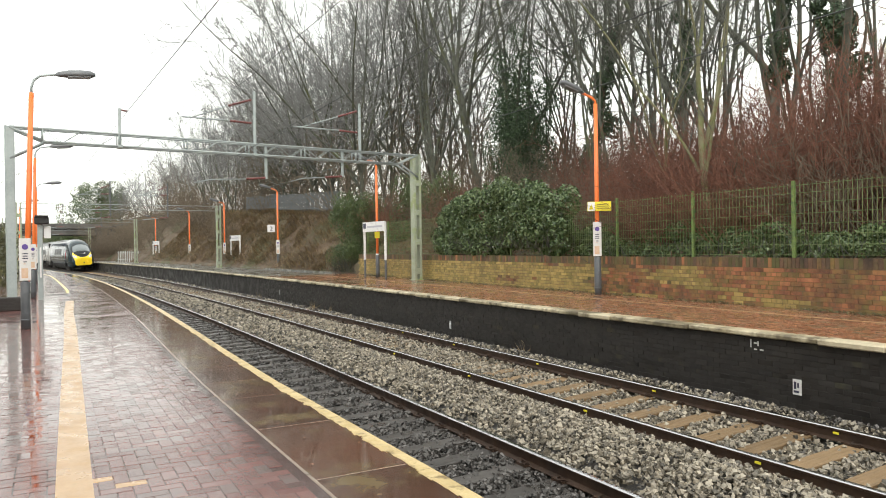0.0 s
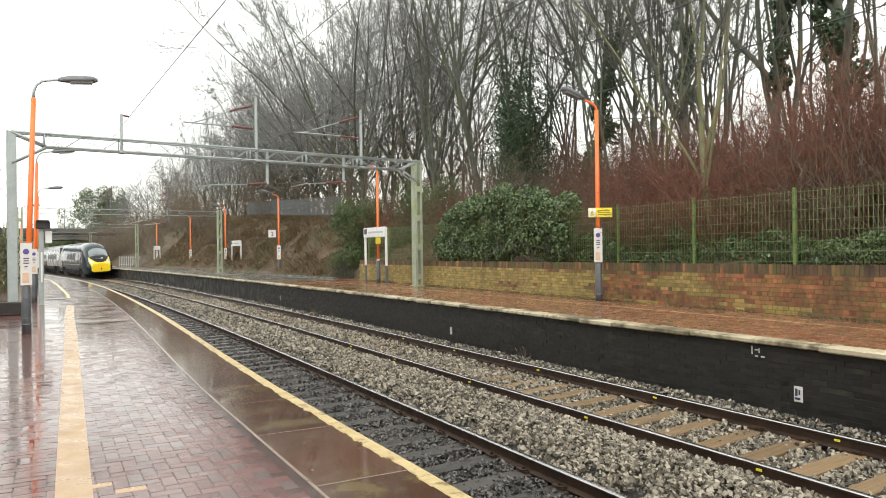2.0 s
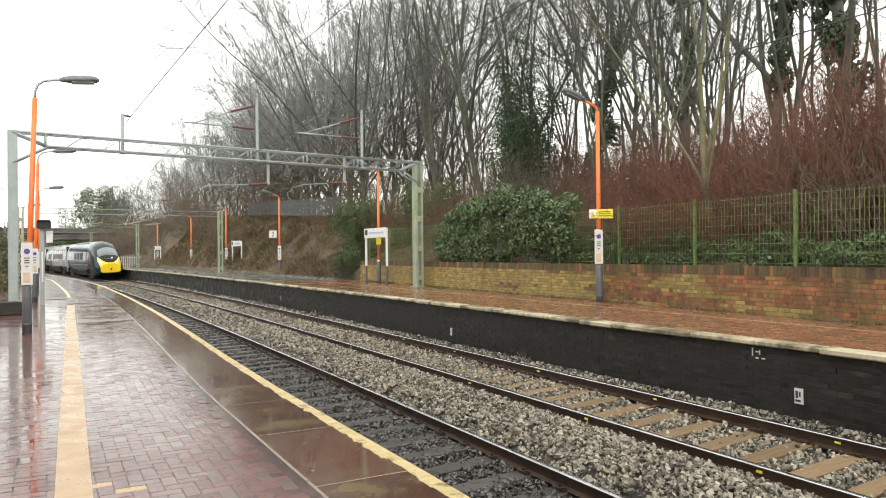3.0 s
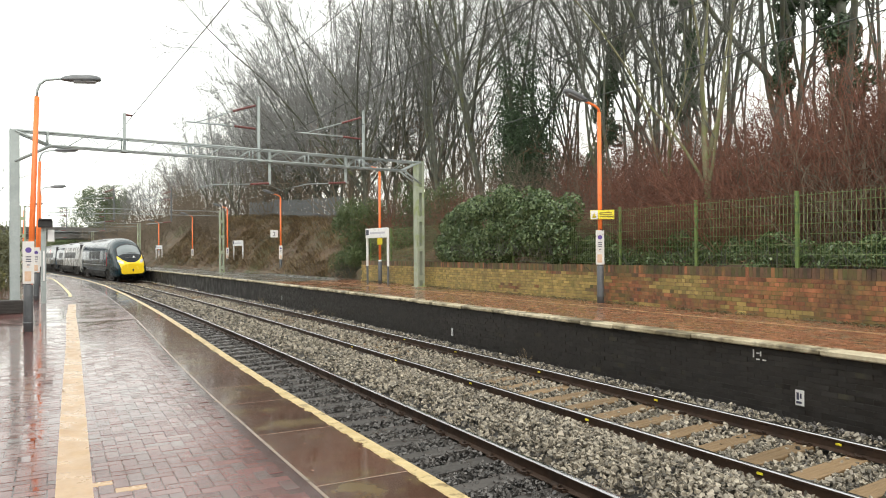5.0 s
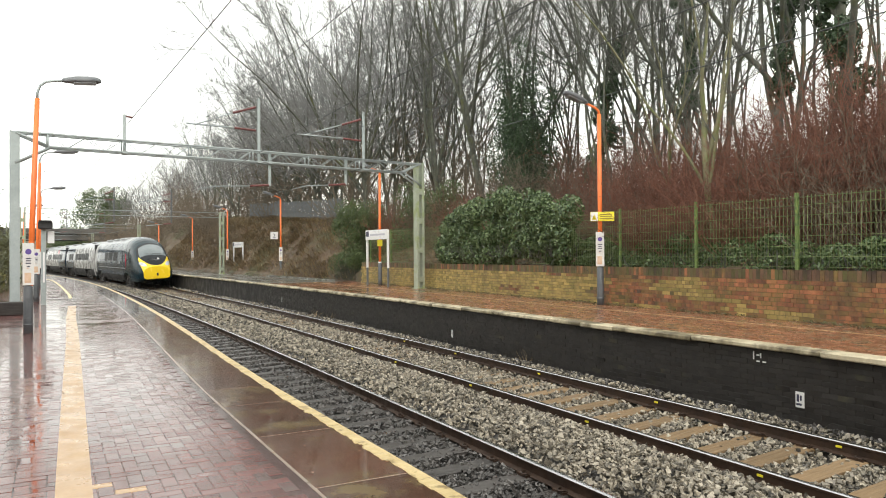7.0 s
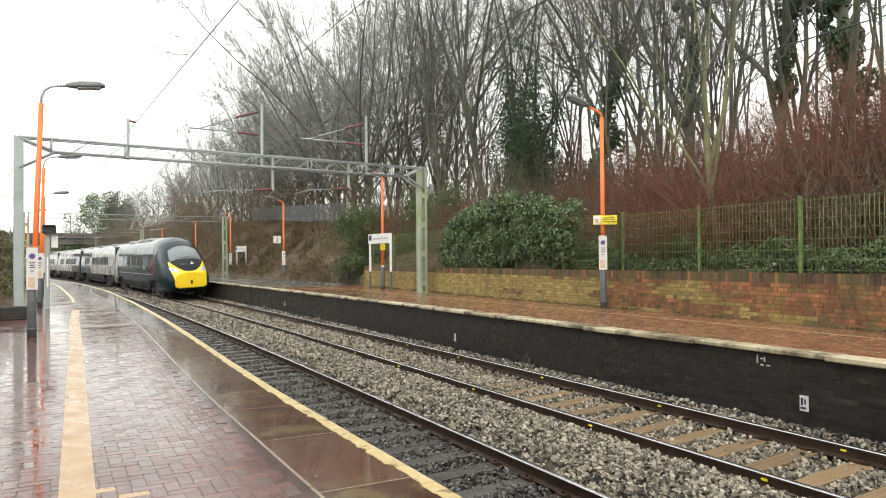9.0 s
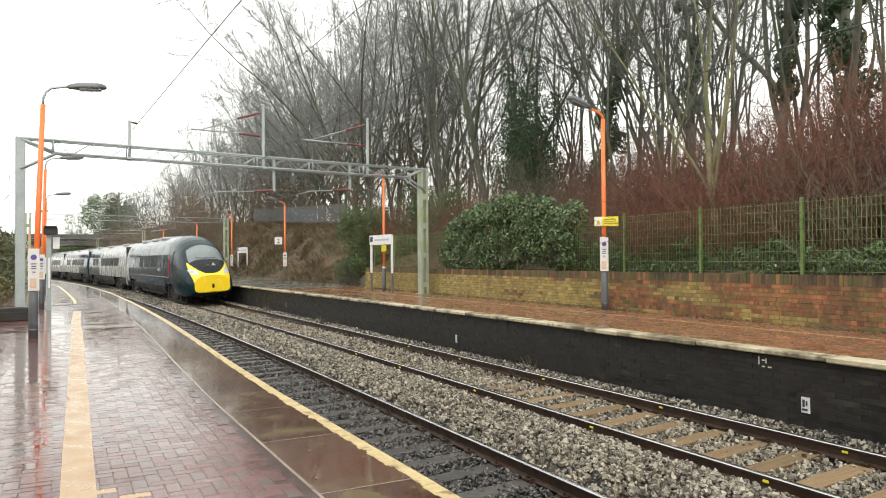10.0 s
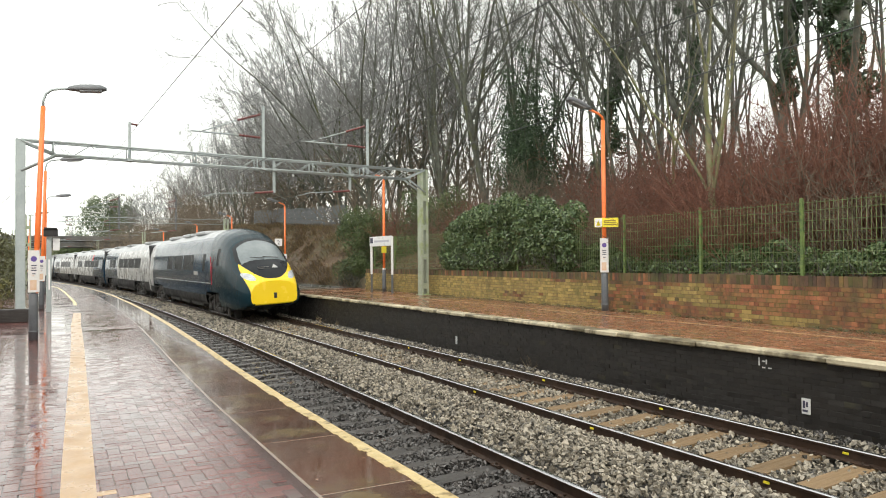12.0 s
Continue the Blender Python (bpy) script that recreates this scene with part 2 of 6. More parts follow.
def from_arrays(name, verts, faces, material, idx=None):
    me = bpy.data.meshes.new(name)
    me.vertices.add(len(verts))
    me.vertices.foreach_set("co", np.asarray(verts, np.float32).ravel())
    k = faces.shape[1]
    me.loops.add(faces.size)
    me.loops.foreach_set("vertex_index", faces.astype(np.int32).ravel())
    me.polygons.add(len(faces))
    me.polygons.foreach_set("loop_start", np.arange(0, faces.size, k, dtype=np.int32))
    me.polygons.foreach_set("loop_total", np.full(len(faces), k, np.int32))
    me.update(calc_edges=True)
    for m in (material if isinstance(material, (list, tuple)) else [material]):
        me.materials.append(m)
    me.polygons.foreach_set("use_smooth", [False] * len(faces))
    if idx is not None:
        me.polygons.foreach_set("material_index", np.asarray(idx, np.int32))
    return me


def empty(name, m=None):
    e = new(name)
    e.empty_display_size = 0.2
    if m is not None:
        e.matrix_basis = m
    return e


def scattered(base_v, base_f, places, turns, sizes):
    """Copies of a small shape at many places as vertex and face arrays; turns are rotation matrices, sizes factors on the three axes."""
    n, k = len(places), len(base_v)
    v = np.einsum("nij,nkj->nki", turns, base_v[None] * sizes[:, None, :]) + places[:, None, :]
    f = base_f[None] + (np.arange(n) * k)[:, None, None]
    return v.reshape(-1, 3), f.reshape(-1, base_f.shape[1])


def random_turns(rng, n):
    q = rng.normal(size=(n, 4))
    q /= np.linalg.norm(q, axis=1)[:, None]
    w, x, y, z = q.T
    return np.stack([np.stack([1 - 2 * (y * y + z * z), 2 * (x * y - z * w), 2 * (x * z + y * w)], -1),
                     np.stack([2 * (x * y + z * w), 1 - 2 * (x * x + z * z), 2 * (y * z - x * w)], -1),
                     np.stack([2 * (x * z - y * w), 2 * (y * z + x * w), 1 - 2 * (x * x + y * y)], -1)], 1)


# ---- ground: one sheet, with the cutting's slopes ----
def bank(s, u):
    """The height of the bare ground."""
    if u < -6.3:
        rise = -u - 6.3
        # the high rise out of view is added so the coaches reflect dark earth
        return -0.9 + 0.9 * min(1, rise / 3) + min(5.0, 0.7 * max(0, rise - 5.5))
    if u < 6.61:
        return -1.12 if u > -1.5 else -1.0
    foot = float(np.interp(s, [-5, 8.8, 32, 36, 45], [10.0, 10.35, 11.1, 11.1, 10.25]))
    if u < foot:
        return -1.0
    low = 0.30 + 0.88 * max(0.0, min(1.0, (34 - s) / 1.5))
    r = u - foot
    near = max(0.0, min(1.0, (46 - s) / 22))
    slope = low + near * 0.20 * r + (1 - near) * 0.95 * r
    top = 3.0 + (1 - near) * (0.8 + 0.055 * max(0, min(60, s - 46)))
    return min(slope, top + 0.03 * r) + 0.15 * noise.noise(Vector((s * 0.3, u * 0.4, 1)))


def build_ground():
    us = [-400, -200, -100, -60, -40, -25, -18, -13, -10, -8, -7.2, -6.6, -6.3, -6.29, -1, 2, 5, 6.6, 6.62, 9.9, 10.1, 10.25, 10.4, 10.55, 10.7, 10.85, 11, 11.15, 11.3, 11.6, 12, 13, 14, 15, 16,
          17.5, 19, 21, 23, 26, 30, 36, 45, 60, 90, 140, 220, 400]
    ss = [-60, -30, -10] + stations(0, 100, 2.0) + [105, 112, 120, 130, 145, 160, 180, 210, 250, 300, 360, 418]
    v = np.array([(*at(s, u)[:2], bank(s, u)) for s in ss for u in us])
    w = len(us)
    f = np.array([(i * w + j, i * w + j + 1, (i + 1) * w + j + 1, (i + 1) * w + j) for i in range(len(ss) - 1) for j in range(w - 1)])
    me = smooth(from_arrays("ground", v, f, M_EARTH))
    tagged(new("ground", me), "brown leaf-littered earth banks of a railway cutting", "ground", kind="structure")


build_ground()


# ---- track bed, rails and sleepers ----
def bed_height(s, u):
    """The top of the crushed stone across both tracks."""
    shape = np.interp(u, [-0.1, 0.5, 1.0, 2.0, 2.18, 2.5, 2.9, 3.6, 4.0, 4.35, 4.8, 5.5, 5.9, 6.2, 6.6],
                      [-.98, -.96, -.93, -.89, -.87, -.80, -.72, -.72, -.80, -.85, -.85, -.80, -.74, -.66, -.80])
    return shape


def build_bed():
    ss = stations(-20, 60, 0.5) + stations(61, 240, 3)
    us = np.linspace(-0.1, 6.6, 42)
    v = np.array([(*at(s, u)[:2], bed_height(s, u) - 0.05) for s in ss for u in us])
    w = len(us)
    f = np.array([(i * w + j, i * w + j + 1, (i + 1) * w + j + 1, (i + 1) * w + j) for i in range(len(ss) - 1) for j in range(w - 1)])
    tagged(new("track_bed", smooth(from_arrays("track_bed", v, f, M_BED_SHADE))), "wet bed of crushed stone under the tracks, darkened as shade between the stones", "track bed", kind="structure")


build_bed()


def build_stones():
    rng = np.random.default_rng(3)
    base = np.array([(-1, -1, -.8), (1, -1, -.6), (.8, 1, -.9), (-.9, .8, -.7), (-.7, -.8, .7), (.9, -.6, .9), (.7, .9, .6), (-.8, .7, 1.0)], float)
    faces = np.array([(0, 3, 2), (0, 2, 1), (4, 5, 6), (4, 6, 7), (0, 1, 5), (0, 5, 4), (1, 2, 6), (1, 6, 5), (2, 3, 7), (2, 7, 6), (3, 0, 4), (3, 4, 7)])
    bands = ((-11, 3.5, 20), (3.5, 9, 690), (9, 15, 520), (15, 24, 250), (24, 40, 85), (40, 70, 18))
    s = np.concatenate([rng.uniform(a, b, int((b - a) * 6.3 * d)) for a, b, d in bands])
    u = rng.uniform(0.25, 6.48, len(s))
    # the strip beneath the near platform's lip is never seen: thin it out
    keep = (u > 0.9) | (rng.random(len(s)) < 0.3)
    s, u = s[keep], u[keep]
    on_rail = np.zeros(len(s), bool)
    for r in (U_RAIL_1, U_RAIL_A, U_RAIL_B, U_RAIL_C):
        on_rail |= np.abs(u - r) < 0.10
    # sleepers lie clear of stone on the near track and half buried on the far one
    near_tie = (u < 2.75) & (np.abs((s - 2.6 + 0.325) % 0.65 - 0.325) < 0.12) & (rng.random(len(s)) < 0.78)
    far_tie = (u > 4.05) & (u < 5.9) & (np.abs((s - 2.9 + 0.325) % 0.65 - 0.325) < 0.135) & (rng.random(len(s)) < np.where(np.abs(u - 4.96) < .45, .93, .62) * np.interp(s, [9, 14], [1, .1]))
    keep = ~(on_rail | near_tie | far_tie)
    s, u = s[keep], u[keep]
    size = rng.uniform(0.012, 0.029, (len(s), 1)) * rng.uniform(0.55, 1.25, (len(s), 3)) * np.array((1.2, 1.0, .75)) * np.interp(s, [15, 24, 40], [1, 1.4, 1.9])[:, None]
    z = bed_height(s, u) + rng.uniform(-0.045, 0.032, len(s))
    p = many(s, u, z)
    grimy = (u < 2.3) | (u + rng.normal(scale=.10, size=len(u)) > 6.22)
    for sel, m, label in ((grimy, M_BALLAST_DARK, "dark grimy crushed stone ballast in the near track"), (~grimy, M_BALLAST, "wet grey crushed stone ballast lying between the rails")):
        v, f = scattered(base, faces, p[sel], random_turns(rng, int(sel.sum())), size[sel])
        v += rng.normal(scale=0.0055, size=v.shape)
        tagged(new("ballast", from_arrays("ballast", v, f, m)), label, "ballast", kind="stuff")


build_stones()

RAIL_PROFILE = [(-.036, -.014), (-.030, -.004), (-.014, 0), (.014, 0), (.030, -.004), (.036, -.014), (.036, -.035), (.012, -.045), (.012, -.125), (.07, -.145), (.07, -.155), (-.07, -.155), (-.07, -.145), (-.012, -.125),
                (-.012, -.045), (-.036, -.035)]


def build_track(name, label, u1, z1, u2, z2, tie, tie_z, tie_shift):
    track = empty(name, Matrix())
    tagged(track, label, "railway track")
    ss = stations(-20, 60, 1.0) + stations(62, 240, 3)
    for u, z in ((u1, z1), (u2, z2)):
        bm = bmesh.new()
        rings = sweep(bm, ss, [(u + a, z + b) for a, b in RAIL_PROFILE])
        for f in bm.faces:
            n = f.calc_center_median()
            if n.z > z - 0.010:
                f.material_index = 1
        part("rail", bm, [M_RAIL, M_RAILTOP], track, "rusty steel rail with a polished running top")
    bm = bmesh.new()
    box(bm, -1.25, -.125, -.13, 1.25, .125, 0, bevel=.012)
    tie_me = mesh_of(bm, "sleeper", tie)
    bm = bmesh.new()
    tube(bm, [(-.05, -.06, 0), (-.02, -.02, .03), (.03, .0, .03), (.05, .05, .02), (.0, .07, .025), (-.05, .06, .0)], .009, 5)
    box(bm, -.06, -.09, -.02, .03, .09, .012)
    clip_me = mesh_of(bm, "rail_clip", M_RAIL)
    tilt = math.atan2(z2 - z1, u2 - u1)
    mid = (u1 + u2) / 2
    for i in range(-20, 150):
        s = 2.6 + i * 0.65 + tie_shift
        j = Matrix.Rotation(radians(random.uniform(-.6, .6)), 4, "Z")
        sunk = .05 * min(1, max(0, (s - 9) / 5)) if tie_shift else 0
        piece("sleeper", tie_me, track, frame_at(s, mid, tie_z - sunk + random.uniform(-.014, .004)) @ Matrix.Rotation(-tilt, 4, "Y") @ j)
        if 2.5 < s < 26:
            for u, z, side in ((u1, z1, 1), (u2, z2, 1), (u1, z1, -1), (u2, z2, -1)):
                piece("rail_clip", clip_me, track, frame_at(s, u + .085 * side, z - .145, 180 if side < 0 else 0))
    return track


build_track("railway_track", "near railway track of rusty rails on dark wet concrete sleepers", U_RAIL_1, Z_RAIL_1, U_RAIL_A, Z_RAIL_A, M_SLEEPER_DARK,
            (Z_RAIL_1 + Z_RAIL_A) / 2 - .15, 0.0)
far_track = build_track("railway_track", "far railway track of rusty rails on pale timber sleepers", U_RAIL_B, Z_RAIL_B, U_RAIL_C, Z_RAIL_C, M_SLEEPER,
                        (Z_RAIL_B + Z_RAIL_C) / 2 - .15, 0.3)


# yellow tags clipped to the rails of the far track
def rail_tags():
    bm = bmesh.new()
    box(bm, -.012, -.035, -.015, .0, .035, .015, bevel=.004)
    box(bm, -.016, -.015, -.01, -.010, .035, .01)
    tag = mesh_of(bm, "rail_tag", M_SIGNYELLOW)
    for s in (5.0, 7.8, 11.0, 14.2, 16.8):
        piece("rail_tag", tag, far_track, frame_at(s, U_RAIL_B - .015, Z_RAIL_B - .07))
    for s in (5.1, 8.0, 11.0, 14.2, 16.9):
        piece("rail_tag", tag, far_track, frame_at(s, U_RAIL_C - .015, Z_RAIL_C - .07))


rail_tags()


# ---- near platform ----
def build_near_platform():
    ss = stations(-12, 100, 1.0)
    back = -6.3
    bm = bmesh.new()
    sweep(bm, ss, [(back, -1.15), (-.10, -1.15), (-.10, -.16), (-.03, -.16), (-.03, -.004), (back, -.0035)], drift=edge_drift)
    plat = new("platform_near", mesh_of(bm, "platform_near", M_JOINT))
    tagged(plat, "near station platform paved in wet red blocks", "platform", kind="structure")
    # red block paving as a sheet beyond the laid blocks
    bm = bmesh.new()
    sweep(bm, stations(18, 100, 1), [(back, -.003), (-.81, -.003), (-.81, 0), (back, 0)], drift=edge_drift)
    part("block_paving", bm, M_PAVE_FAR, plat, "wet red block paving")
    bm = bmesh.new()
    sweep(bm, stations(-12, 4.15, 1), [(back, -.003), (-.83, -.003), (-.83, 0), (back, 0)], drift=edge_drift)
    part("block_paving", bm, M_PAVE_FAR, plat, "wet red block paving")
    bm = bmesh.new()
    sweep(bm, stations(4.15, 18, 1), [(back, -.003), (-3.62, -.003), (-3.62, 0), (back, 0)], drift=edge_drift)
    part("block_paving", bm, M_PAVE_FAR, plat, "wet red block paving")
    # cream line let into the paving, and its yellow run further on
    def line_u(q):
        return float(np.interp(q, [5, 10.8, 21, 33, 55, 80], [-2.32, -2.25, -2.10, -1.69, -1.58, -2.74]))

    bm = bmesh.new()
    for q in stations(-6, 26, .5)[:-1]:
        bm_box_on_line(bm, q, q + .5, 0, .225, -.004, .003, drift=line_u)
    part("painted_line", bm, M_LINE, plat, "worn cream painted line")
    bm = bmesh.new()
    for q in stations(31, 80, 1)[:-1]:
        bm_box_on_line(bm, q, q + 1, 0, .11, -.004, .004, drift=line_u)
    part("yellow_line", bm, M_YELLOW_LINE, plat, "yellow safety line")
    # worn paint on the very edge
    bm = bmesh.new()
    for s in stations(-6, 3, .5)[:-1] + stations(16, 90, .5)[:-1]:
        bm_box_on_line(bm, s, s + .5, -.135, -.012, -.004, .004)
    for s in stations(3, 16, .05)[:-1]:
        inner = -.125 + .03 * noise.noise(Vector((s * 2, 0, 7))) + .03 * noise.noise(Vector((s * 9, 0, 3)))
        bm_box_on_line(bm, s, s + .05, inner, -.012, -.004, .0035)
    part("edge_line", bm, M_EDGE, plat, "worn cream paint along the platform edge")
    # coping slabs
    bm = bmesh.new()
    sweep(bm, stations(-6, 60, 1), [(-.82, -.05), (-.02, -.05), (-.02, -.003), (-.82, -.003)], drift=edge_drift)
    part("mortar", bm, M_PALEMORTAR, plat, "pale mortar joints")
    s = -6.13
    for w in [1.8] * 6 + [1.56, 1.42, 1.02, 1.21] + [1.0, 1.5, 1.1, 1.0, 1.4, 1.25] * 14:
        bm = bmesh.new()
        bm_box_on_line(bm, s + .006, s + w - .006, -.80, .0, -.12, 0.0, bevel=.006)
        part("coping_slab", bm, M_COPING, plat)
        s += w
        if s > 60:
            break
    bm = bmesh.new()
    sweep(bm, stations(s, 100, 1), [(-.80, -.12), (0, -.12), (0, 0), (-.80, 0)], drift=edge_drift)
    part("coping", bm, M_COPING, plat)
    return plat


def bm_box_on_line(bm, s0, s1, u0, u1, z0, z1, bevel=0.0, drift=edge_drift):
    c = [at(s, u + (drift(s) if drift else 0), z) for z in (z0, z1) for s in (s0, s1) for u in (u0, u1)]
    vs = [bm.verts.new(p) for p in c]
    fs = [bm.faces.new([vs[i] for i in f]) for f in ((0, 2, 3, 1), (4, 5, 7, 6), (0, 1, 5, 4), (1, 3, 7, 5), (3, 2, 6, 7), (2, 0, 4, 6))]
    if bevel:
        bmesh.ops.bevel(bm, geom=list({e for f in fs for e in f.edges}), offset=bevel, segments=1, affect="EDGES", profile=0.5)


M_PAVE_FAR = M_PAVE
near_platform = build_near_platform()


# ---- far platform ----
def build_far_platform():
    ss = stations(-12, 110, 1.0)
    bm = bmesh.new()
    sweep(bm, ss, [(U_FAR + .12, -1.15), (11.2, -1.15), (11.2, Z_FAR - .004), (U_FAR + .12, Z_FAR - .004)])
    plat = new("platform_far", mesh_of(bm, "platform_far", M_TARWALL))
    tagged(plat, "far station platform with a black tarred brick face", "platform", kind="structure")
    bm = bmesh.new()
    sweep(bm, stations(-12, 34, 1), [(U_FAR + .30, Z_FAR - .02), (11.2, Z_FAR - .02), (11.2, Z_FAR), (U_FAR + .30, Z_FAR)])
    part("block_paving", bm, M_FAR_PAVE, plat, "wet orange-red paving")
    bm = bmesh.new()
    sweep(bm, stations(34, 110, 1), [(U_FAR + .30, Z_FAR - .02), (11.2, Z_FAR - .02), (11.2, Z_FAR), (U_FAR + .30, Z_FAR)])
    part("tarmac", bm, M_GREYPAVE, plat, "wet grey tarmac")
    s = -8.0
    while s < 100:
        w = random.choice((.9, 1.2, 1.5, 1.8, 2.2))
        bm = bmesh.new()
        j = random.uniform(-.02, .02)
        bm_box_on_line(bm, s + .005, s + w - .005, U_FAR + j, U_FAR + .32, Z_FAR - .075 + random.uniform(-.01, .01), Z_FAR + .006 + random.uniform(0, .006), bevel=.018, drift=None)
        part("coping_slab", bm, M_STONE_EDGE, plat)
        s += w
    return plat


far_platform = build_far_platform()


def tarred_bricks():
    """Painted bricks of the far platform's face, a little uneven, in stretcher courses."""
    rng = random.Random(33)
    course, length = .0765, .232
    near, rest = [], []
    for r in range(14):
        z = Z_FAR - .085 - course * (r + 1)
        s = 2.0 + (length / 2 if r % 2 else 0)
        while s < 34:
            row = (s, z, rng.gauss(0, .0022), rng.gauss(0, .006))
            (near if 5.0 < s < 10.0 and len(near) < 298 else rest).append(row)
            s += length
    bm = bmesh.new()
    box(bm, -.003, .0015, .0015, .03, length - .0015, course - .0015, bevel=.003)
    me = mesh_of(bm, "brick", M_TARBRICK)
    for s, z, out, yaw in near:
        piece("brick", me, far_platform, frame_at(s, U_FAR + .118 - out, z) @ Matrix.Rotation(yaw, 4, "Z"))
    base = np.array([(a, b, c) for c in (.0015, course - .0015) for b in (.0015, length - .0015) for a in (-.003, .03)], float)
    quads = np.array([(0, 2, 3, 1), (4, 5, 7, 6), (0, 1, 5, 4), (1, 3, 7, 5), (3, 2, 6, 7), (2, 0, 4, 6)])
    pts = np.array([at(s, U_FAR + .118 - out, z) for s, z, out, yaw in rest])
    turns = np.array([np.array(Matrix.Rotation(-heading(s) + yaw, 3, "Z")) for s, z, out, yaw in rest])
    v, f = scattered(base, quads, pts, turns, np.ones((len(rest), 3)))
    ob = new("bricks", from_arrays("bricks", v, f, M_TARBRICK_J))
    ob.parent = far_platform
    tagged(ob, kind="stuff")


TAR = dict(c1=(.007, .0062, .0058), c2=(.034, .030, .027), rough=(.32, .7), scale=2.2, fine=30, bump=.5, dist=.008, rand=.35, stain=(.055, .050, .028), stain_scale=.9, stain_cut=(.60, .72))
M_TARBRICK = mat("tarred_face_brick", **TAR)
M_TARBRICK_J = mat("tarred_face_bricks", island=True, **TAR)
tarred_bricks()


def far_blocks():
    """Red blocks of the far platform, in courses along the edge."""
    rng = np.random.default_rng(52)
    s, u = np.meshgrid(np.arange(4.0, 20.0, .21), np.arange(6.90, 10.05, .105), indexing="ij")
    s = (s + .105 * (np.round(u / .105) % 2)).ravel()
    u = u.ravel()
    keep = np.abs(u - 9.07) > .09
    s, u = s[keep], u[keep]
    base = np.array([(-.05, -.102, -.02), (.05, -.102, -.02), (.05, .102, -.02), (-.05, .102, -.02), (-.047, -.099, 0), (.047, -.099, 0), (.047, .099, 0), (-.047, .099, 0)])
    quads = np.array([(4, 5, 6, 7), (0, 1, 5, 4), (1, 2, 6, 5), (2, 3, 7, 6), (3, 0, 4, 7)])
    turns = np.array([np.array(Matrix.Rotation(-heading(a), 3, "Z") @ Matrix.Rotation(rng.normal(scale=.006), 3, "X") @ Matrix.Rotation(rng.normal(scale=.006), 3, "Y")) for a in s])
    v, f = scattered(base, quads, many(s, u, Z_FAR + .005 + rng.uniform(-.001, .0015, len(s))), turns, np.ones((len(s), 3)))
    ob = new("paving_blocks", from_arrays("paving_blocks", v, f, M_FAR_BLOCK))
    ob.parent = far_platform
    tagged(ob, "wet orange-red paving blocks", kind="stuff")


far_blocks()
# a faded line on the far paving
bm_ = bmesh.new()
for s_ in stations(0, 34, 1)[:-1]:
    bm_box_on_line(bm_, s_, s_ + 1, 9.04, 9.10, Z_FAR - .004, Z_FAR + .007, drift=None)
part("painted_line", bm_, M_LINE, far_platform, "faded pale line on the paving")


# ---- unseen walls behind the camera, added to close the platform and darken reflections ----
def build_unseen_walls():
    bm = bmesh.new()
    sweep(bm, stations(-20, 16, 2), [(-6.6, -.9), (-6.2, -.9), (-6.2, 4.2), (-6.6, 4.2)])
    tagged(new("wall_station", mesh_of(bm, "wall_station", M_BRICK)), "unseen plain brick wall added along the back of the near platform", "wall", kind="structure")
    bm = bmesh.new()
    box(bm, -8, -21.4, -1.0, 14, -21, 3.0)
    tagged(new("wall_end", mesh_of(bm, "wall_end", M_BRICK)), "unseen plain brick wall added beyond the platform's end", "wall", kind="structure")


build_unseen_walls()


# ---- brick retaining wall behind the far platform ----
WALL_A, WALL_B = Vector((12.10, -5.0, 0)), Vector((13.10, 32.6, 0))
WALL_DIR = (WALL_B - WALL_A).normalized()
WALL_LEN = (WALL_B - WALL_A).length
WALL_M = Matrix.Translation(WALL_A) @ Matrix.Rotation(math.atan2(WALL_DIR.y, WALL_DIR.x), 4, "Z")
M_BRICK_J = mat("wall_brick_far", (.12, .045, .024), (.46, .18, .082), (.5, .85), 3.5, 40, .4, .006, rand=.6, stain=(.19, .135, .045), stain_scale=.6, stain_cut=(.44, .62), island=True)
M_MOSS_J = mat("mossy_brick_far", (.25, .175, .060), (.50, .36, .12), (.5, .85), 1.5, 40, .3, .006, rand=.6, stain=(.20, .165, .05), stain_scale=.8, stain_cut=(.45, .62), island=True)
M_DARK_BRICK = mat("sooty_brick", (.06, .036, .025), (.21, .115, .065), (.5, .85), 1.5, 40, .3, .006, rand=.6, stain=(.09, .09, .03), stain_scale=.8, stain_cut=(.45, .6), island=True)


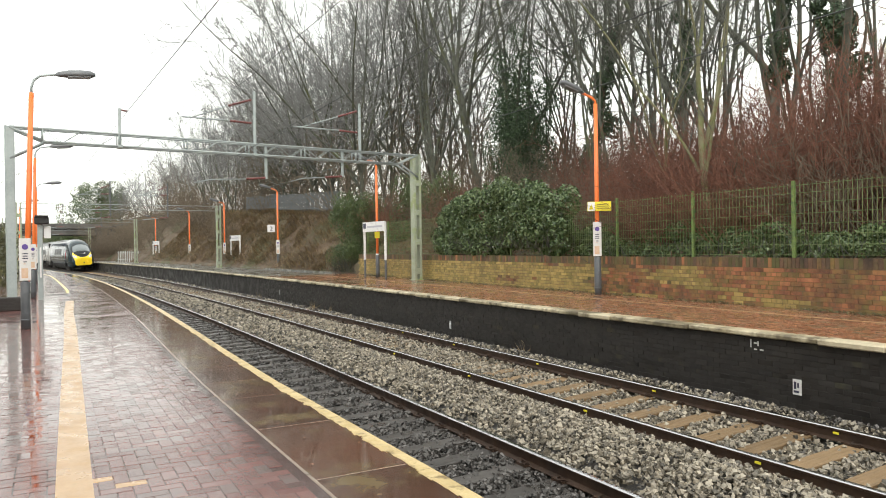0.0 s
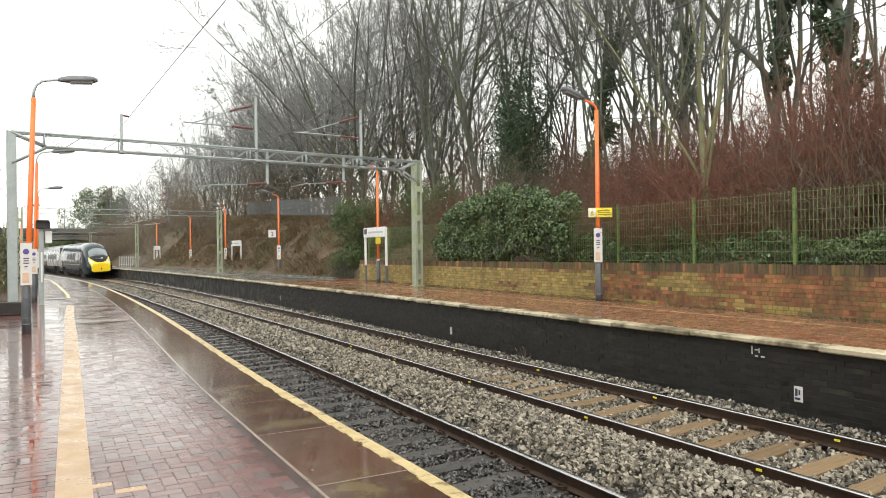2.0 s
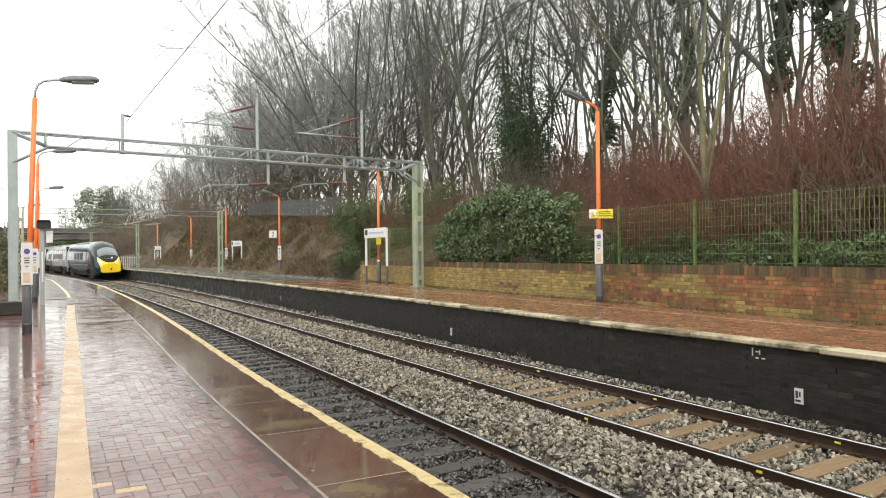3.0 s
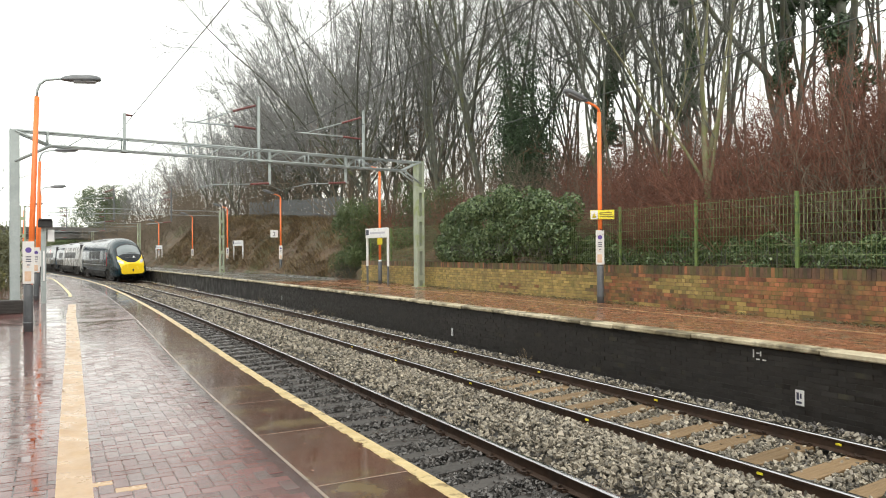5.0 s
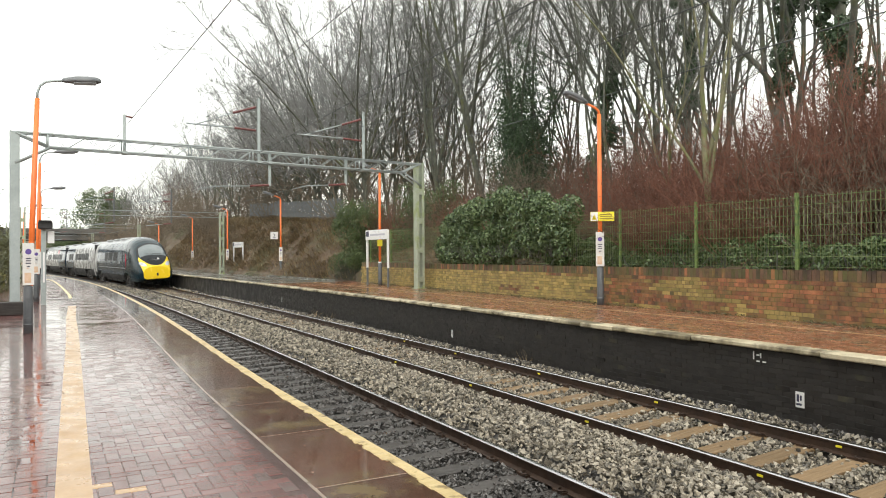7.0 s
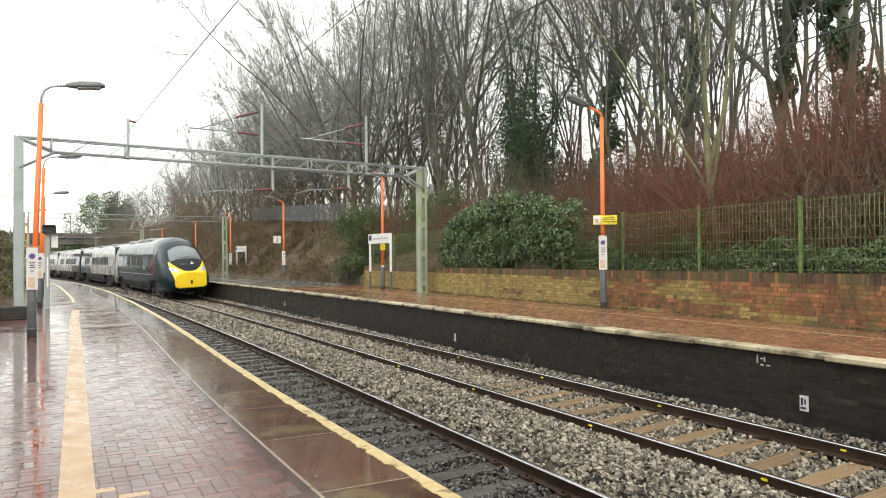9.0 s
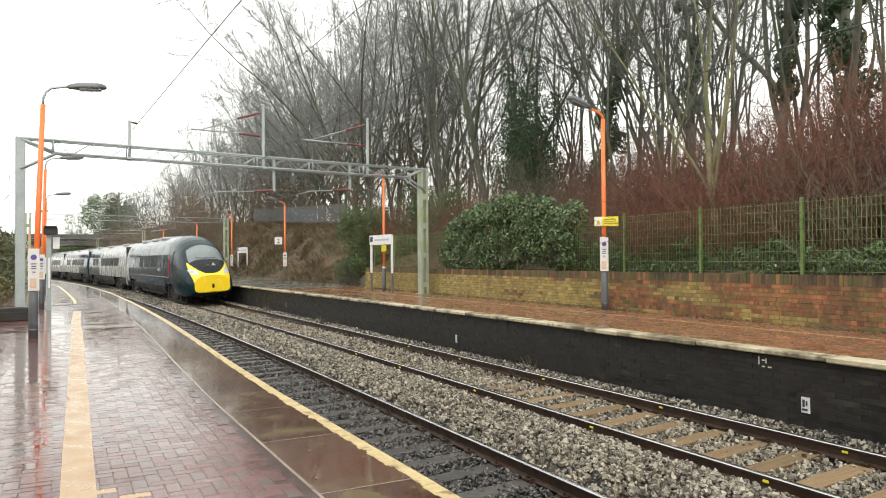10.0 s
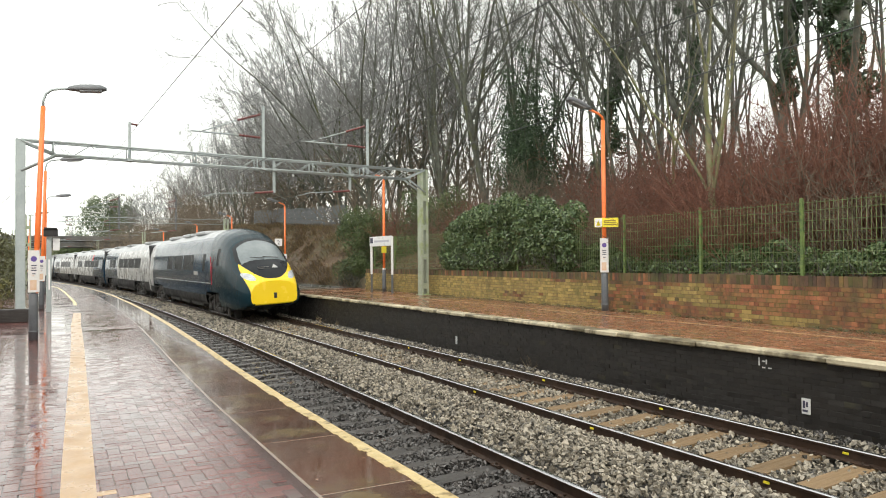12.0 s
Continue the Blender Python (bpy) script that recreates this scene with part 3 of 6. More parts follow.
def weather(m, soot, moss):
    """Adds soot streaks and algae with outlines of their own across neighbouring bricks."""
    t = m.node_tree
    n, link = t.nodes, t.links.new
    b = n["Principled BSDF"]
    geo = n.new("ShaderNodeNewGeometry")
    col = b.inputs["Base Color"].links[0].from_socket
    for size, stretch, cut, tone, amount in ((1.6, (1, 1, .45), (.50, .68), (.020, .016, .013), soot), (1.1, (1, 1, 1.6), (.50, .66), (.115, .105, .032), moss), (9.0, (1, 1, 1), (.56, .70), (.035, .026, .020), .6)):
        mp, tex, rng_, mixed = n.new("ShaderNodeMapping"), n.new("ShaderNodeTexNoise"), n.new("ShaderNodeMapRange"), n.new("ShaderNodeMix")
        mp.inputs["Scale"].default_value = stretch
        mp.inputs["Location"].default_value = (size * 3, 1, 2)
        link(geo.outputs["Position"], mp.inputs[0])
        link(mp.outputs[0], tex.inputs["Vector"])
        tex.inputs["Scale"].default_value, tex.inputs["Detail"].default_value, tex.inputs["Roughness"].default_value = size, 6, .7
        link(tex.outputs["Fac"], rng_.inputs[0])
        rng_.inputs[1].default_value, rng_.inputs[2].default_value, rng_.inputs[4].default_value = cut[0], cut[1], amount
        mixed.data_type = "RGBA"
        link(rng_.outputs[0], mixed.inputs[0])
        link(col, mixed.inputs[6])
        mixed.inputs[7].default_value = (*tone, 1)
        col = mixed.outputs[2]
    link(col, b.inputs["Base Color"])


for m_ in (M_BRICK, M_BRICK_J):
    weather(m_, .75, .7)
for m_ in (M_MOSS_BRICK, M_MOSS_J):
    weather(m_, .35, .25)
weather(M_DARK_BRICK, .8, .5)


def build_wall():
    """In the wall's own space x runs along it and its face to the tracks looks along +y."""
    bm = bmesh.new()
    box(bm, 0, -.30, -.4, WALL_LEN, -.0045, .975)
    wall = tagged(new("wall_retaining", mesh_of(bm, "wall_retaining", M_MORTAR)), "mossy red brick retaining wall behind the far platform", "wall", kind="structure")
    wall.matrix_basis = Matrix.Translation((0, 0, Z_FAR)) @ WALL_M
    rng = random.Random(5)
    L, H = .245, .0872
    near, joined = [], [[], [], []]
    for r in range(9):
        x = -.12 if r % 2 else 0.0
        while x < WALL_LEN - .05:
            ln = .122 if (r % 3 == 1) else L
            moss = noise.noise(Vector((x * .4, r * .25, 2))) + .25 * noise.noise(Vector((x * 2.1, r * .9, 5))) + (x - 18.5) / 13 + (.25 if r < 2 else 0) + rng.uniform(-.12, .12) > .12
            (near if 11.6 < x < 16.6 and len(near) < 298 else joined[1 if moss else (2 if rng.random() < .12 else 0)]).append((max(x, 0), r * H, ln, moss))
            x += ln
    shapes = {}
    for x, z, ln, moss in near:
        key = (ln, moss)
        if key not in shapes:
            bm = bmesh.new()
            box(bm, .0035, -.05, .0035, ln - .0035, 0, H - .0035, bevel=.004)
            shapes[key] = mesh_of(bm, "brick", M_MOSS_BRICK if moss else M_BRICK)
        piece("brick", shapes[key], wall, Matrix.Translation((x, rng.uniform(-.004, .006), z)))
    base = np.array([(a, b, c) for c in (0, 1) for b in (0, 1) for a in (0, 1)], float)
    quads = np.array([(0, 2, 3, 1), (4, 5, 7, 6), (0, 1, 5, 4), (1, 3, 7, 5), (3, 2, 6, 7), (2, 0, 4, 6)])

    def lot(rows, m):
        if not rows:
            return
        p = np.array([(x + .0035, -.05 + rng.uniform(-.003, .006), z + .0035) for x, z, ln, h in rows])
        d = np.array([(ln - .007, .05, h - .007 - rng.uniform(0, .004)) for x, z, ln, h in rows])
        v, f = scattered(base, quads, p, np.repeat(np.eye(3)[None], len(p), 0), d)
        ob = new("bricks", from_arrays("bricks", v, f, m))
        ob.parent = wall
        tagged(ob, kind="stuff")

    for k, m in enumerate((M_BRICK_J, M_MOSS_J, M_DARK_BRICK)):
        lot([(x, z, ln, H) for x, z, ln, mo in joined[k]], m)
    tops = [(i * .088, .787, .088, .205) for i in range(int(WALL_LEN / .088))]
    red = [rng.random() < .16 for t in tops]
    lot([t for t, r in zip(tops, red) if r], M_BRICK_J)
    lot([t for t, r in zip(tops, red) if not r], M_DARK_BRICK)
    return wall


build_wall()


# ---- green mesh fence on the wall ----
def build_fence():
    fence = tagged(empty("mesh_fence", WALL_M @ Matrix.Translation((0, -.16, Z_FAR + .99))), "green weld-mesh fence with algae-stained posts on the brick wall", "fence")
    bm = bmesh.new()
    n = 29
    for i in range(n):
        x = .03 + i * 2.46 / (n - 1)
        tube(bm, [(x, 0, .03), (x, 0, 1.44)], .0048, 4)
    for z in (.05, .25, .45, .65, .85, 1.05, 1.25, 1.40):
        for dy in (-.006, .006):
            tube(bm, [(0, dy, z), (2.52, dy, z)], .006, 4)
    panel = mesh_of(bm, "mesh_panel", M_FENCE)
    bm = bmesh.new()
    box(bm, -.03, -.02, -.02, .03, .04, 1.49, bevel=.006)
    box(bm, -.045, -.045, .35, .045, -.015, .39)
    box(bm, -.045, -.045, 1.0, .045, -.015, 1.04)
    post = mesh_of(bm, "post", M_FENCEPOST)
    x = 13.87 - 2.545 * 5
    while x < WALL_LEN:
        piece("post", post, fence, Matrix.Translation((x, 0, 0)))
        if x + 2.5 < WALL_LEN + .6:
            piece("mesh_panel", panel, fence, Matrix.Translation((x + .01, 0, 0)))
        x += 2.545
    return fence


build_fence()


# ---- lamp posts ----
def lamp_post(m, lean, orange_arm, heading_turn, label_panel=True, sign=False, plate=False):
    """An orange lamp column with a grey foot and a flat lantern. Its arm reaches along its own +x."""
    lamp = tagged(empty("lamp_post", m), "tall orange platform lamp post with a grey foot and flat lantern", "lamp post", "platform lamp posts")
    bm = bmesh.new()
    tube(bm, [(0, 0, 0), (0, 0, .3), (0, 0, .95), (lean * .2, 0, 1.0)], [.092, .09, .088, .06], 14)
    tube(bm, [(0, 0, .16), (0, 0, .20)], .10, 14)
    tube(bm, [(0, 0, .30), (0, 0, .315)], .094, 14)
    box(bm, -.035, -.096, .35, .035, -.085, .75, bevel=.004)
    part("foot", bm, M_POSTGREY, lamp, "dark grey steel foot with a small door")
    top = 4.95
    bm = bmesh.new()
    tube(bm, [(lean * .2, 0, .98), (lean * .5, 0, 2.6), (lean, 0, top - .02)], [.058, .056, .05], 12)
    part("column", bm, M_ORANGE, lamp, "orange painted column")
    bm = bmesh.new()
    if orange_arm:
        tube(bm, [(lean, 0, top - .06), (lean + .02, 0, top + .06), (lean + .12, 0, top + .13), (lean + .45, 0, top + .23)], .032, 10)
        part("arm", bm, M_ORANGE, lamp)
        hx, hz, tilt = lean + .40, top + .22, 16
    else:
        tube(bm, [(lean, 0, top - .05), (lean, 0, top + .1), (lean + .05, 0, top + .25), (lean + .16, 0, top + .35), (lean + .34, 0, top + .39), (lean + .5, 0, top + .41)], .026, 10)
        part("arm", bm, M_GALV, lamp, "thin grey curved arm")
        hx, hz, tilt = lean + .46, top + .40, 5
    bm = bmesh.new()
    prof = [(0, .045, .045), (.08, .075, .075), (.25, .12, .105), (.5, .14, .11), (.68, .125, .09), (.76, .06, .045)]
    rings = []
    for x, w, h in prof:
        rings.append([bm.verts.new((x, w * math.cos(a), (h if math.sin(a) > 0 else h * .55) * math.sin(a))) for a in [k * math.tau / 14 for k in range(14)]])
    for a, b in zip(rings, rings[1:]):
        for k in range(14):
            bm.faces.new((a[k], b[k], b[(k + 1) % 14], a[(k + 1) % 14])).smooth = True
    bm.faces.new(rings[0]), bm.faces.new(list(reversed(rings[-1])))
    bmesh.ops.recalc_face_normals(bm, faces=bm.faces)
    head = part("lantern", bm, M_LAMPGREY, lamp, "flat dark grey lantern", Matrix.Translation((hx, 0, hz)) @ Matrix.Rotation(radians(-tilt), 4, "Y"))
    bm = bmesh.new()
    box(bm, .22, -.10, -.068, .66, .10, -.035, bevel=.01)
    part("lens", bm, M_BOWL, head, "dull grey lantern bowl")
    if label_panel:
        # the notice wraps the side that faces along the platform
        r = -heading_turn
        mm = Matrix.Rotation(r, 4, "Z")
        bm = bmesh.new()
        box(bm, -.105, -.10, 1.0, .105, -.062, 1.88, bevel=.004)
        board = part("notice", bm, M_DIRTYWHITE, lamp, "white weathered notice board", mm)
        bm = bmesh.new()
        tube(bm, [(0, -.107, 1.70), (0, -.099, 1.70)], .058, 14)
        part("badge", bm, M_PURPLE, board)
        bm = bmesh.new()
        box(bm, -.07, -.105, 1.05, .05, -.099, 1.26, bevel=.002)
        part("faded_patch", bm, M_FADED, board, "faded orange patch")
        for z, w in ((1.55, .05), (1.50, .045), (1.45, .05), (1.38, .03)):
            bm = bmesh.new()
            box(bm, -w, -.105, z, w, -.099, z + .02)
            part("print", bm, M_INK, board)
    if plate:
        bm = bmesh.new()
        box(bm, -.11, -.10, 1.72, .11, -.07, 2.0, bevel=.006)
        part("small_plate", bm, M_SIGNYELLOW, lamp, "small yellow plate", Matrix.Rotation(-heading_turn, 4, "Z"))
        bm = bmesh.new()
        tube(bm, [(0, 0, .96), (0, 0, 1.04)], .072, 14)
        part("collar", bm, M_WHITE, lamp, "white collar")
    if sign:
        bm = bmesh.new()
        box(bm, -.24, -.105, 2.16, .36, -.075, 2.40, bevel=.006)
        s = part("warning_sign", bm, M_SIGNYELLOW, lamp, "yellow and white electrical warning sign", Matrix.Rotation(-heading_turn, 4, "Z"))
        bm = bmesh.new()
        box(bm, -.23, -.111, 2.17, -.05, -.106, 2.39)
        part("white_field", bm, M_WHITE, s)
        bm = bmesh.new()
        vs = [bm.verts.new(p) for p in ((-.20, -.114, 2.20), (-.08, -.114, 2.20), (-.14, -.114, 2.34))]
        f = bm.faces.new(vs)
        bmesh.ops.solidify(bm, geom=[f], thickness=.003)
        part("triangle", bm, M_SIGNYELLOW, s)
        for z in (2.22, 2.27, 2.32):
            bm = bmesh.new()
            box(bm, .0, -.111, z, .30, -.106, z + .022)
            part("print", bm, M_SIGNPRINT, s)
    return lamp


M_BOWL = mat("lantern_bowl", (.16, .17, .18), (.26, .27, .28), (.15, .3), 5, 40, 0)
M_LENS = mat("lantern_lens", (.45, .47, .48), (.6, .62, .62), (.1, .2), 5, 40, 0)
M_FADED = mat("faded_orange", (.62, .40, .24), (.72, .58, .46), (.4, .5), 8, 40, 0)
M_SIGNPRINT = mat("olive_print", (.25, .2, .03), (.3, .25, .04), (.4, .5), 5, 40, 0)


def along_y(x, y, z, turn=0):
    return Matrix.Translation((x, y, z)) @ Matrix.Rotation(radians(turn), 4, "Z")


lamp_post(along_y(-.56, 17.2, 0), .17, False, radians(-5))
lamp_post(along_y(-.70, 29.0, 0), .12, False, radians(-5))
lamp_post(along_y(-.95, 44.5, 0), .10, False, radians(-5))
lamp_post(along_y(-2.3, 60.0, 0), .10, False, radians(-5))
lamp_post(along_y(12.3, 14.2, Z_FAR, 180), .0, True, radians(180 - 0) + radians(42), sign=True)
lamp_post(along_y(12.52, 29.0, Z_FAR, 180), .0, True, radians(180) + radians(24), label_panel=False, plate=True)
lamp_post(along_y(12.50, 44.9, Z_FAR, 180), .0, True, radians(180) + radians(16))
lamp_post(along_y(11.95, 58.5, Z_FAR, 180), .0, True, radians(180) + radians(12))
lamp_post(along_y(11.4, 72.0, Z_FAR, 180), .0, True, radians(180) + radians(9))
lamp_post(along_y(10.1, 87.0, Z_FAR, 180), .0, True, radians(180) + radians(6))


# ---- station name boards ----
def name_board(x, y, turn=0):
    """Its panel runs along its own y and faces -x."""
    b = tagged(empty("station_sign", along_y(x, y, Z_FAR, turn)), "white station name board on two posts", "sign", "station name boards")
    for yy in (-.97, .97):
        bm = bmesh.new()
        box(bm, -.04, yy - .045, .78, .04, yy + .045, 2.40, bevel=.008)
        part("post", bm, M_WHITE, b)
        bm = bmesh.new()
        box(bm, -.035, yy - .04, 0, .035, yy + .04, .78, bevel=.008)
        part("post_foot", bm, M_POSTGREY, b, "grey post foot")
    bm = bmesh.new()
    box(bm, -.07, -1.01, 2.0, -.03, 1.01, 2.42, bevel=.008)
    panel = part("panel", bm, M_WHITE, b)
    bm = bmesh.new()
    box(bm, -.078, .68, 2.14, -.071, .94, 2.37)
    part("emblem", bm, M_INK, panel)
    bm = bmesh.new()
    box(bm, -.078, -.82, 2.17, -.071, .55, 2.25)
    part("lettering", bm, M_LILAC, panel)
    return b


M_LILAC = mat("faint_print", (.45, .45, .52), (.52, .52, .58), (.4, .5), 5, 40, 0)
name_board(12.1, 28.3, 4)
name_board(12.3, 56.2, 8)
name_board(10.0, 86.0, 12)


# platform number sign
def number_sign():
    b = tagged(empty("platform_number_sign", along_y(12.36, 45.0, Z_FAR)), "small white platform number sign on a lamp post", "sign")
    bm = bmesh.new()
    box(bm, -.50, -.03, 2.40, -.02, 0, 2.86, bevel=.006)
    p = part("panel", bm, M_WHITE, b)
    c = bpy.data.curves.new("numeral", "FONT")
    c.body, c.size, c.extrude, c.align_x = "2", .38, .004, "CENTER"
    o = new("numeral", c)
    dg = bpy.context.evaluated_depsgraph_get()
    me = bpy.data.meshes.new_from_object(o.evaluated_get(dg))
    bpy.data.objects.remove(o)
    me.materials.clear()
    me.materials.append(M_INK)
    t = new("numeral", me)
    t.parent = p
    t.matrix_basis = Matrix.Translation((-.26, -.036, 2.49)) @ Matrix.Rotation(radians(90), 4, "X")


number_sign()


# ---- overhead line gantry ----
def lattice_boom(bm, a, b, z0, z1, depth=.32, bays=24):
    """Four chords and their lacing between two points."""
    d = (b - a)
    side = Vector((-d.y, d.x, 0)).normalized() * depth / 2
    for sd in (-1, 1):
        for z in (z0, z1):
            p, q = a + side * sd, b + side * sd
            p, q = Vector((p.x, p.y, z)), Vector((q.x, q.y, z))
            tube(bm, [p, q], .038, 4)
        for i in range(bays):
            t0, t1 = i / bays, (i + 1) / bays
            p, q = a.lerp(b, t0) + side * sd, a.lerp(b, t1) + side * sd
            z = (z0, z1) if i % 2 else (z1, z0)
            tube(bm, [(p.x, p.y, z[0]), (q.x, q.y, z[1])], .014, 4)
            if i % 4 == 0:
                tube(bm, [(p.x, p.y, z0), (p.x, p.y, z1)], .03, 4)
    for i in range(0, bays + 1, 2):
        p = a.lerp(b, i / bays)
        for z in (z0, z1):
            tube(bm, [p + side + Vector((0, 0, z)), p - side + Vector((0, 0, z))], .014, 4)


def channel_column(bm, h, w=.38, d=.26, mi=0):
    """Two channels joined by batten plates: the faces look along x, the gap along y."""
    for sx in (-1, 1):
        x = sx * (w / 2 - .05)
        box(bm, x - .05, -d / 2, 0, x + .05, d / 2, h, bevel=.006)
    z = .25
    while z < h - .3:
        box(bm, -w / 2 + .09, -d / 2 - .006, z, w / 2 - .09, -d / 2 + .01, z + .22)
        box(bm, -w / 2 + .09, d / 2 - .01, z, w / 2 - .09, d / 2 + .006, z + .22)
        z += 1.15
    box(bm, -w / 2 - .06, -d / 2 - .06, 0, w / 2 + .06, d / 2 + .06, .03)


def insulator(bm, a, b, n=7):
    a, b = Vector(a), Vector(b)
    pts, rs = [], []
    for i in range(n * 2 + 1):
        pts.append(a.lerp(b, i / (n * 2)))
        rs.append(.05 if i % 2 else .026)
    tube(bm, pts, rs, 8)


def gantry():
    A, B = Vector((-1.10, 23.62, 0)), Vector((12.52, 25.11, 0))
    ang = math.atan2(B.y - A.y, B.x - A.x)
    g = tagged(empty("line_gantry", Matrix.Translation((0, 0, 0))), "galvanised steel gantry carrying overhead wires across both tracks", "gantry")
    bm = bmesh.new()
    box(bm, -.12, -.15, 0, -.09, .15, 6.1, bevel=.006)
    box(bm, .09, -.15, 0, .12, .15, 6.1, bevel=.006)
    box(bm, -.1, -.02, 0, .1, .02, 6.1)
    box(bm, -.092, -.149, .0, .092, -.135, 6.08)
    part("column", bm, M_GALV, g, m=Matrix.Translation(A - Vector((0, 0, .9))) @ Matrix.Rotation(ang, 4, "Z"))
    bm = bmesh.new()
    channel_column(bm, 4.95, .34, .28)
    part("column", bm, M_MOSSY_STEEL, g, "algae-stained steel column", m=Matrix.Translation(B + Vector((0, 0, Z_FAR))) @ Matrix.Rotation(ang, 4, "Z"))
    bm = bmesh.new()
    lattice_boom(bm, A.lerp(B, .06), A.lerp(B, .95), 4.79, 5.16)
    part("boom", bm, M_GALV, g, "lattice steel boom")
    u = (B - A).normalized()
    for sd in (-.15, .15):
        off = Vector((-u.y, u.x, 0)) * sd
        for e, w, runs in ((A, u, (((0, 5.15), (.9, 4.79)), ((0, 4.27), (.9, 4.79)), ((0, 5.16), (1, 5.16)))), (B, -u, (((0, 5.18), (.8, 4.80)), ((0, 4.32), (.8, 4.80)), ((0, 5.16), (1, 5.16))))):
            for p, q in runs:
                bm = bmesh.new()
                tube(bm, [e + w * p[0] + off + Vector((0, 0, p[1])), e + w * q[0] + off + Vector((0, 0, q[1]))], .035, 6)
                part("knee_brace", bm, M_GALV, g)

    def on(x):
        return A + u * ((x - A.x) / u.x)

    for x, z0, z1, r in ((1.80, 4.75, 5.98, .045), (6.05, 4.7, 6.98, .042), (10.08, 4.75, 6.95, .042), (6.43, 4.0, 5.2, .042), (9.34, 4.2, 5.2, .042)):
        bm = bmesh.new()
        p = on(x)
        box(bm, -r, -r, z0, r, r, z1, bevel=.008)
        box(bm, -r - .03, -.2, 4.75, r + .03, .2, 4.83)
        part("mast", bm, M_GALV, g, m=Matrix.Translation((p.x, p.y, 0)))
    bm = bmesh.new()
    p, q = on(1.82), on(2.02)
    tube(bm, [(p.x, p.y, 5.93), (q.x, q.y, 5.91)], .03, 6)
    part("bracket", bm, M_INSULATOR, g)
    for xm, xt in ((6.05, 3.65), (10.08, 7.45)):
        m_, t_ = on(xm), on(xt)
        i1, i2, k = on(xm - .10), on(xm - .85), on(xt + .36)
        bm = bmesh.new()
        tube(bm, [(t_.x, t_.y, 5.90), (i2.x, i2.y, 5.90)], .026, 6)
        part("cantilever_arm", bm, M_GALV, g)
        bm = bmesh.new()
        tube(bm, [(k.x, k.y, 5.92), (on(xm - .9).x, on(xm - .9).y, 6.40)], .022, 6)
        part("cantilever_arm", bm, M_GALV, g)
        bm = bmesh.new()
        insulator(bm, (i1.x, i1.y, 5.88), (i2.x, i2.y, 5.90))
        part("insulator", bm, M_INSULATOR, g, "red-brown ribbed insulator")
        bm = bmesh.new()
        insulator(bm, (i1.x, i1.y, 6.68), (on(xm - .9).x, on(xm - .9).y, 6.40))
        part("insulator", bm, M_INSULATOR, g, "red-brown ribbed insulator")
    for xm, xt, z in ((6.43, 4.0, 4.02), (9.34, 7.3, 4.2)):
        m_, i2, t_ = on(xm), on(xm - .7), on(xt)
        bm = bmesh.new()
        insulator(bm, (m_.x, m_.y, z + .02), (i2.x, i2.y, z - .05))
        part("insulator", bm, M_INSULATOR, g, "red-brown ribbed insulator")
        bm = bmesh.new()
        tube(bm, [(i2.x, i2.y, z - .05), (on(xt + .5).x, on(xt + .5).y, z - .12), (t_.x, t_.y, z - .25)], .018, 6)
        part("registration_arm", bm, M_GALV, g)
    return g


gantry()


def far_gantry(s, zt=4.9):
    """A plainer portal further along the line."""
    g = tagged(empty("line_gantry"), "grey steel overhead line gantry further along the tracks", "gantry")
    a, b = at(s, -3.3), at(s, 9.6)
    ang = math.atan2(b.y - a.y, b.x - a.x)
    for p, z in ((a, -.9), (b, Z_FAR)):
        bm = bmesh.new()
        channel_column(bm, zt - z, .34, .3)
        part("column", bm, M_MOSSY_STEEL, g, m=Matrix.Translation((p.x, p.y, z)) @ Matrix.Rotation(ang, 4, "Z"))
    bm = bmesh.new()
    for z in (zt - .05, zt - .40):
        tube(bm, [Vector((a.x, a.y, z)), Vector((b.x, b.y, z))], .026, 4)
    for k in range(12):
        q, w = a.lerp(b, k / 12), a.lerp(b, (k + 1) / 12)
        tube(bm, [(q.x, q.y, zt - (.40 if k % 2 else .05)), (w.x, w.y, zt - (.05 if k % 2 else .40))], .010, 4)
    part("boom", bm, M_GALV, g)
    for u in (2.2, 6.0):
        p = at(s, u)
        bm = bmesh.new()
        box(bm, -.04, -.04, zt - .9, .04, .04, zt + 1.6)
        part("mast", bm, M_POSTGREY, g, m=Matrix.Translation((p.x, p.y, 0)))
        for z0, du, z1, m in ((.7, 2.2, .6, M_GALV), (1.3, 1.9, .6, M_GALV), (-.9, 1.7, -1.1, M_GALV)):
            bm = bmesh.new()
            tube(bm, [at(s, u - .6, zt + z0 + (z1 - z0) * .6 / du), at(s, u - du, zt + z1)], .025, 5)
            part("cantilever_arm", bm, m, g)
            bm = bmesh.new()
            insulator(bm, at(s, u, zt + z0), at(s, u - .6, zt + z0 + (z1 - z0) * .6 / du))
            part("insulator", bm, M_INSULATOR, g)


far_gantry(54.5)
far_gantry(88.0, 5.3)
far_gantry(122.0, 5.3)


def wire(name, pts, r, label):
    bm = bmesh.new()
    fine = []
    for a, b in zip(pts, pts[1:]):
        fine += [Vector(a).lerp(Vector(b), k / 6) for k in range(6)]
    fine.append(Vector(pts[-1]))
    tube(bm, fine, r, 5)
    tagged(new(name, mesh_of(bm, name, M_WIRE)), label, "overhead wire", "overhead wires")


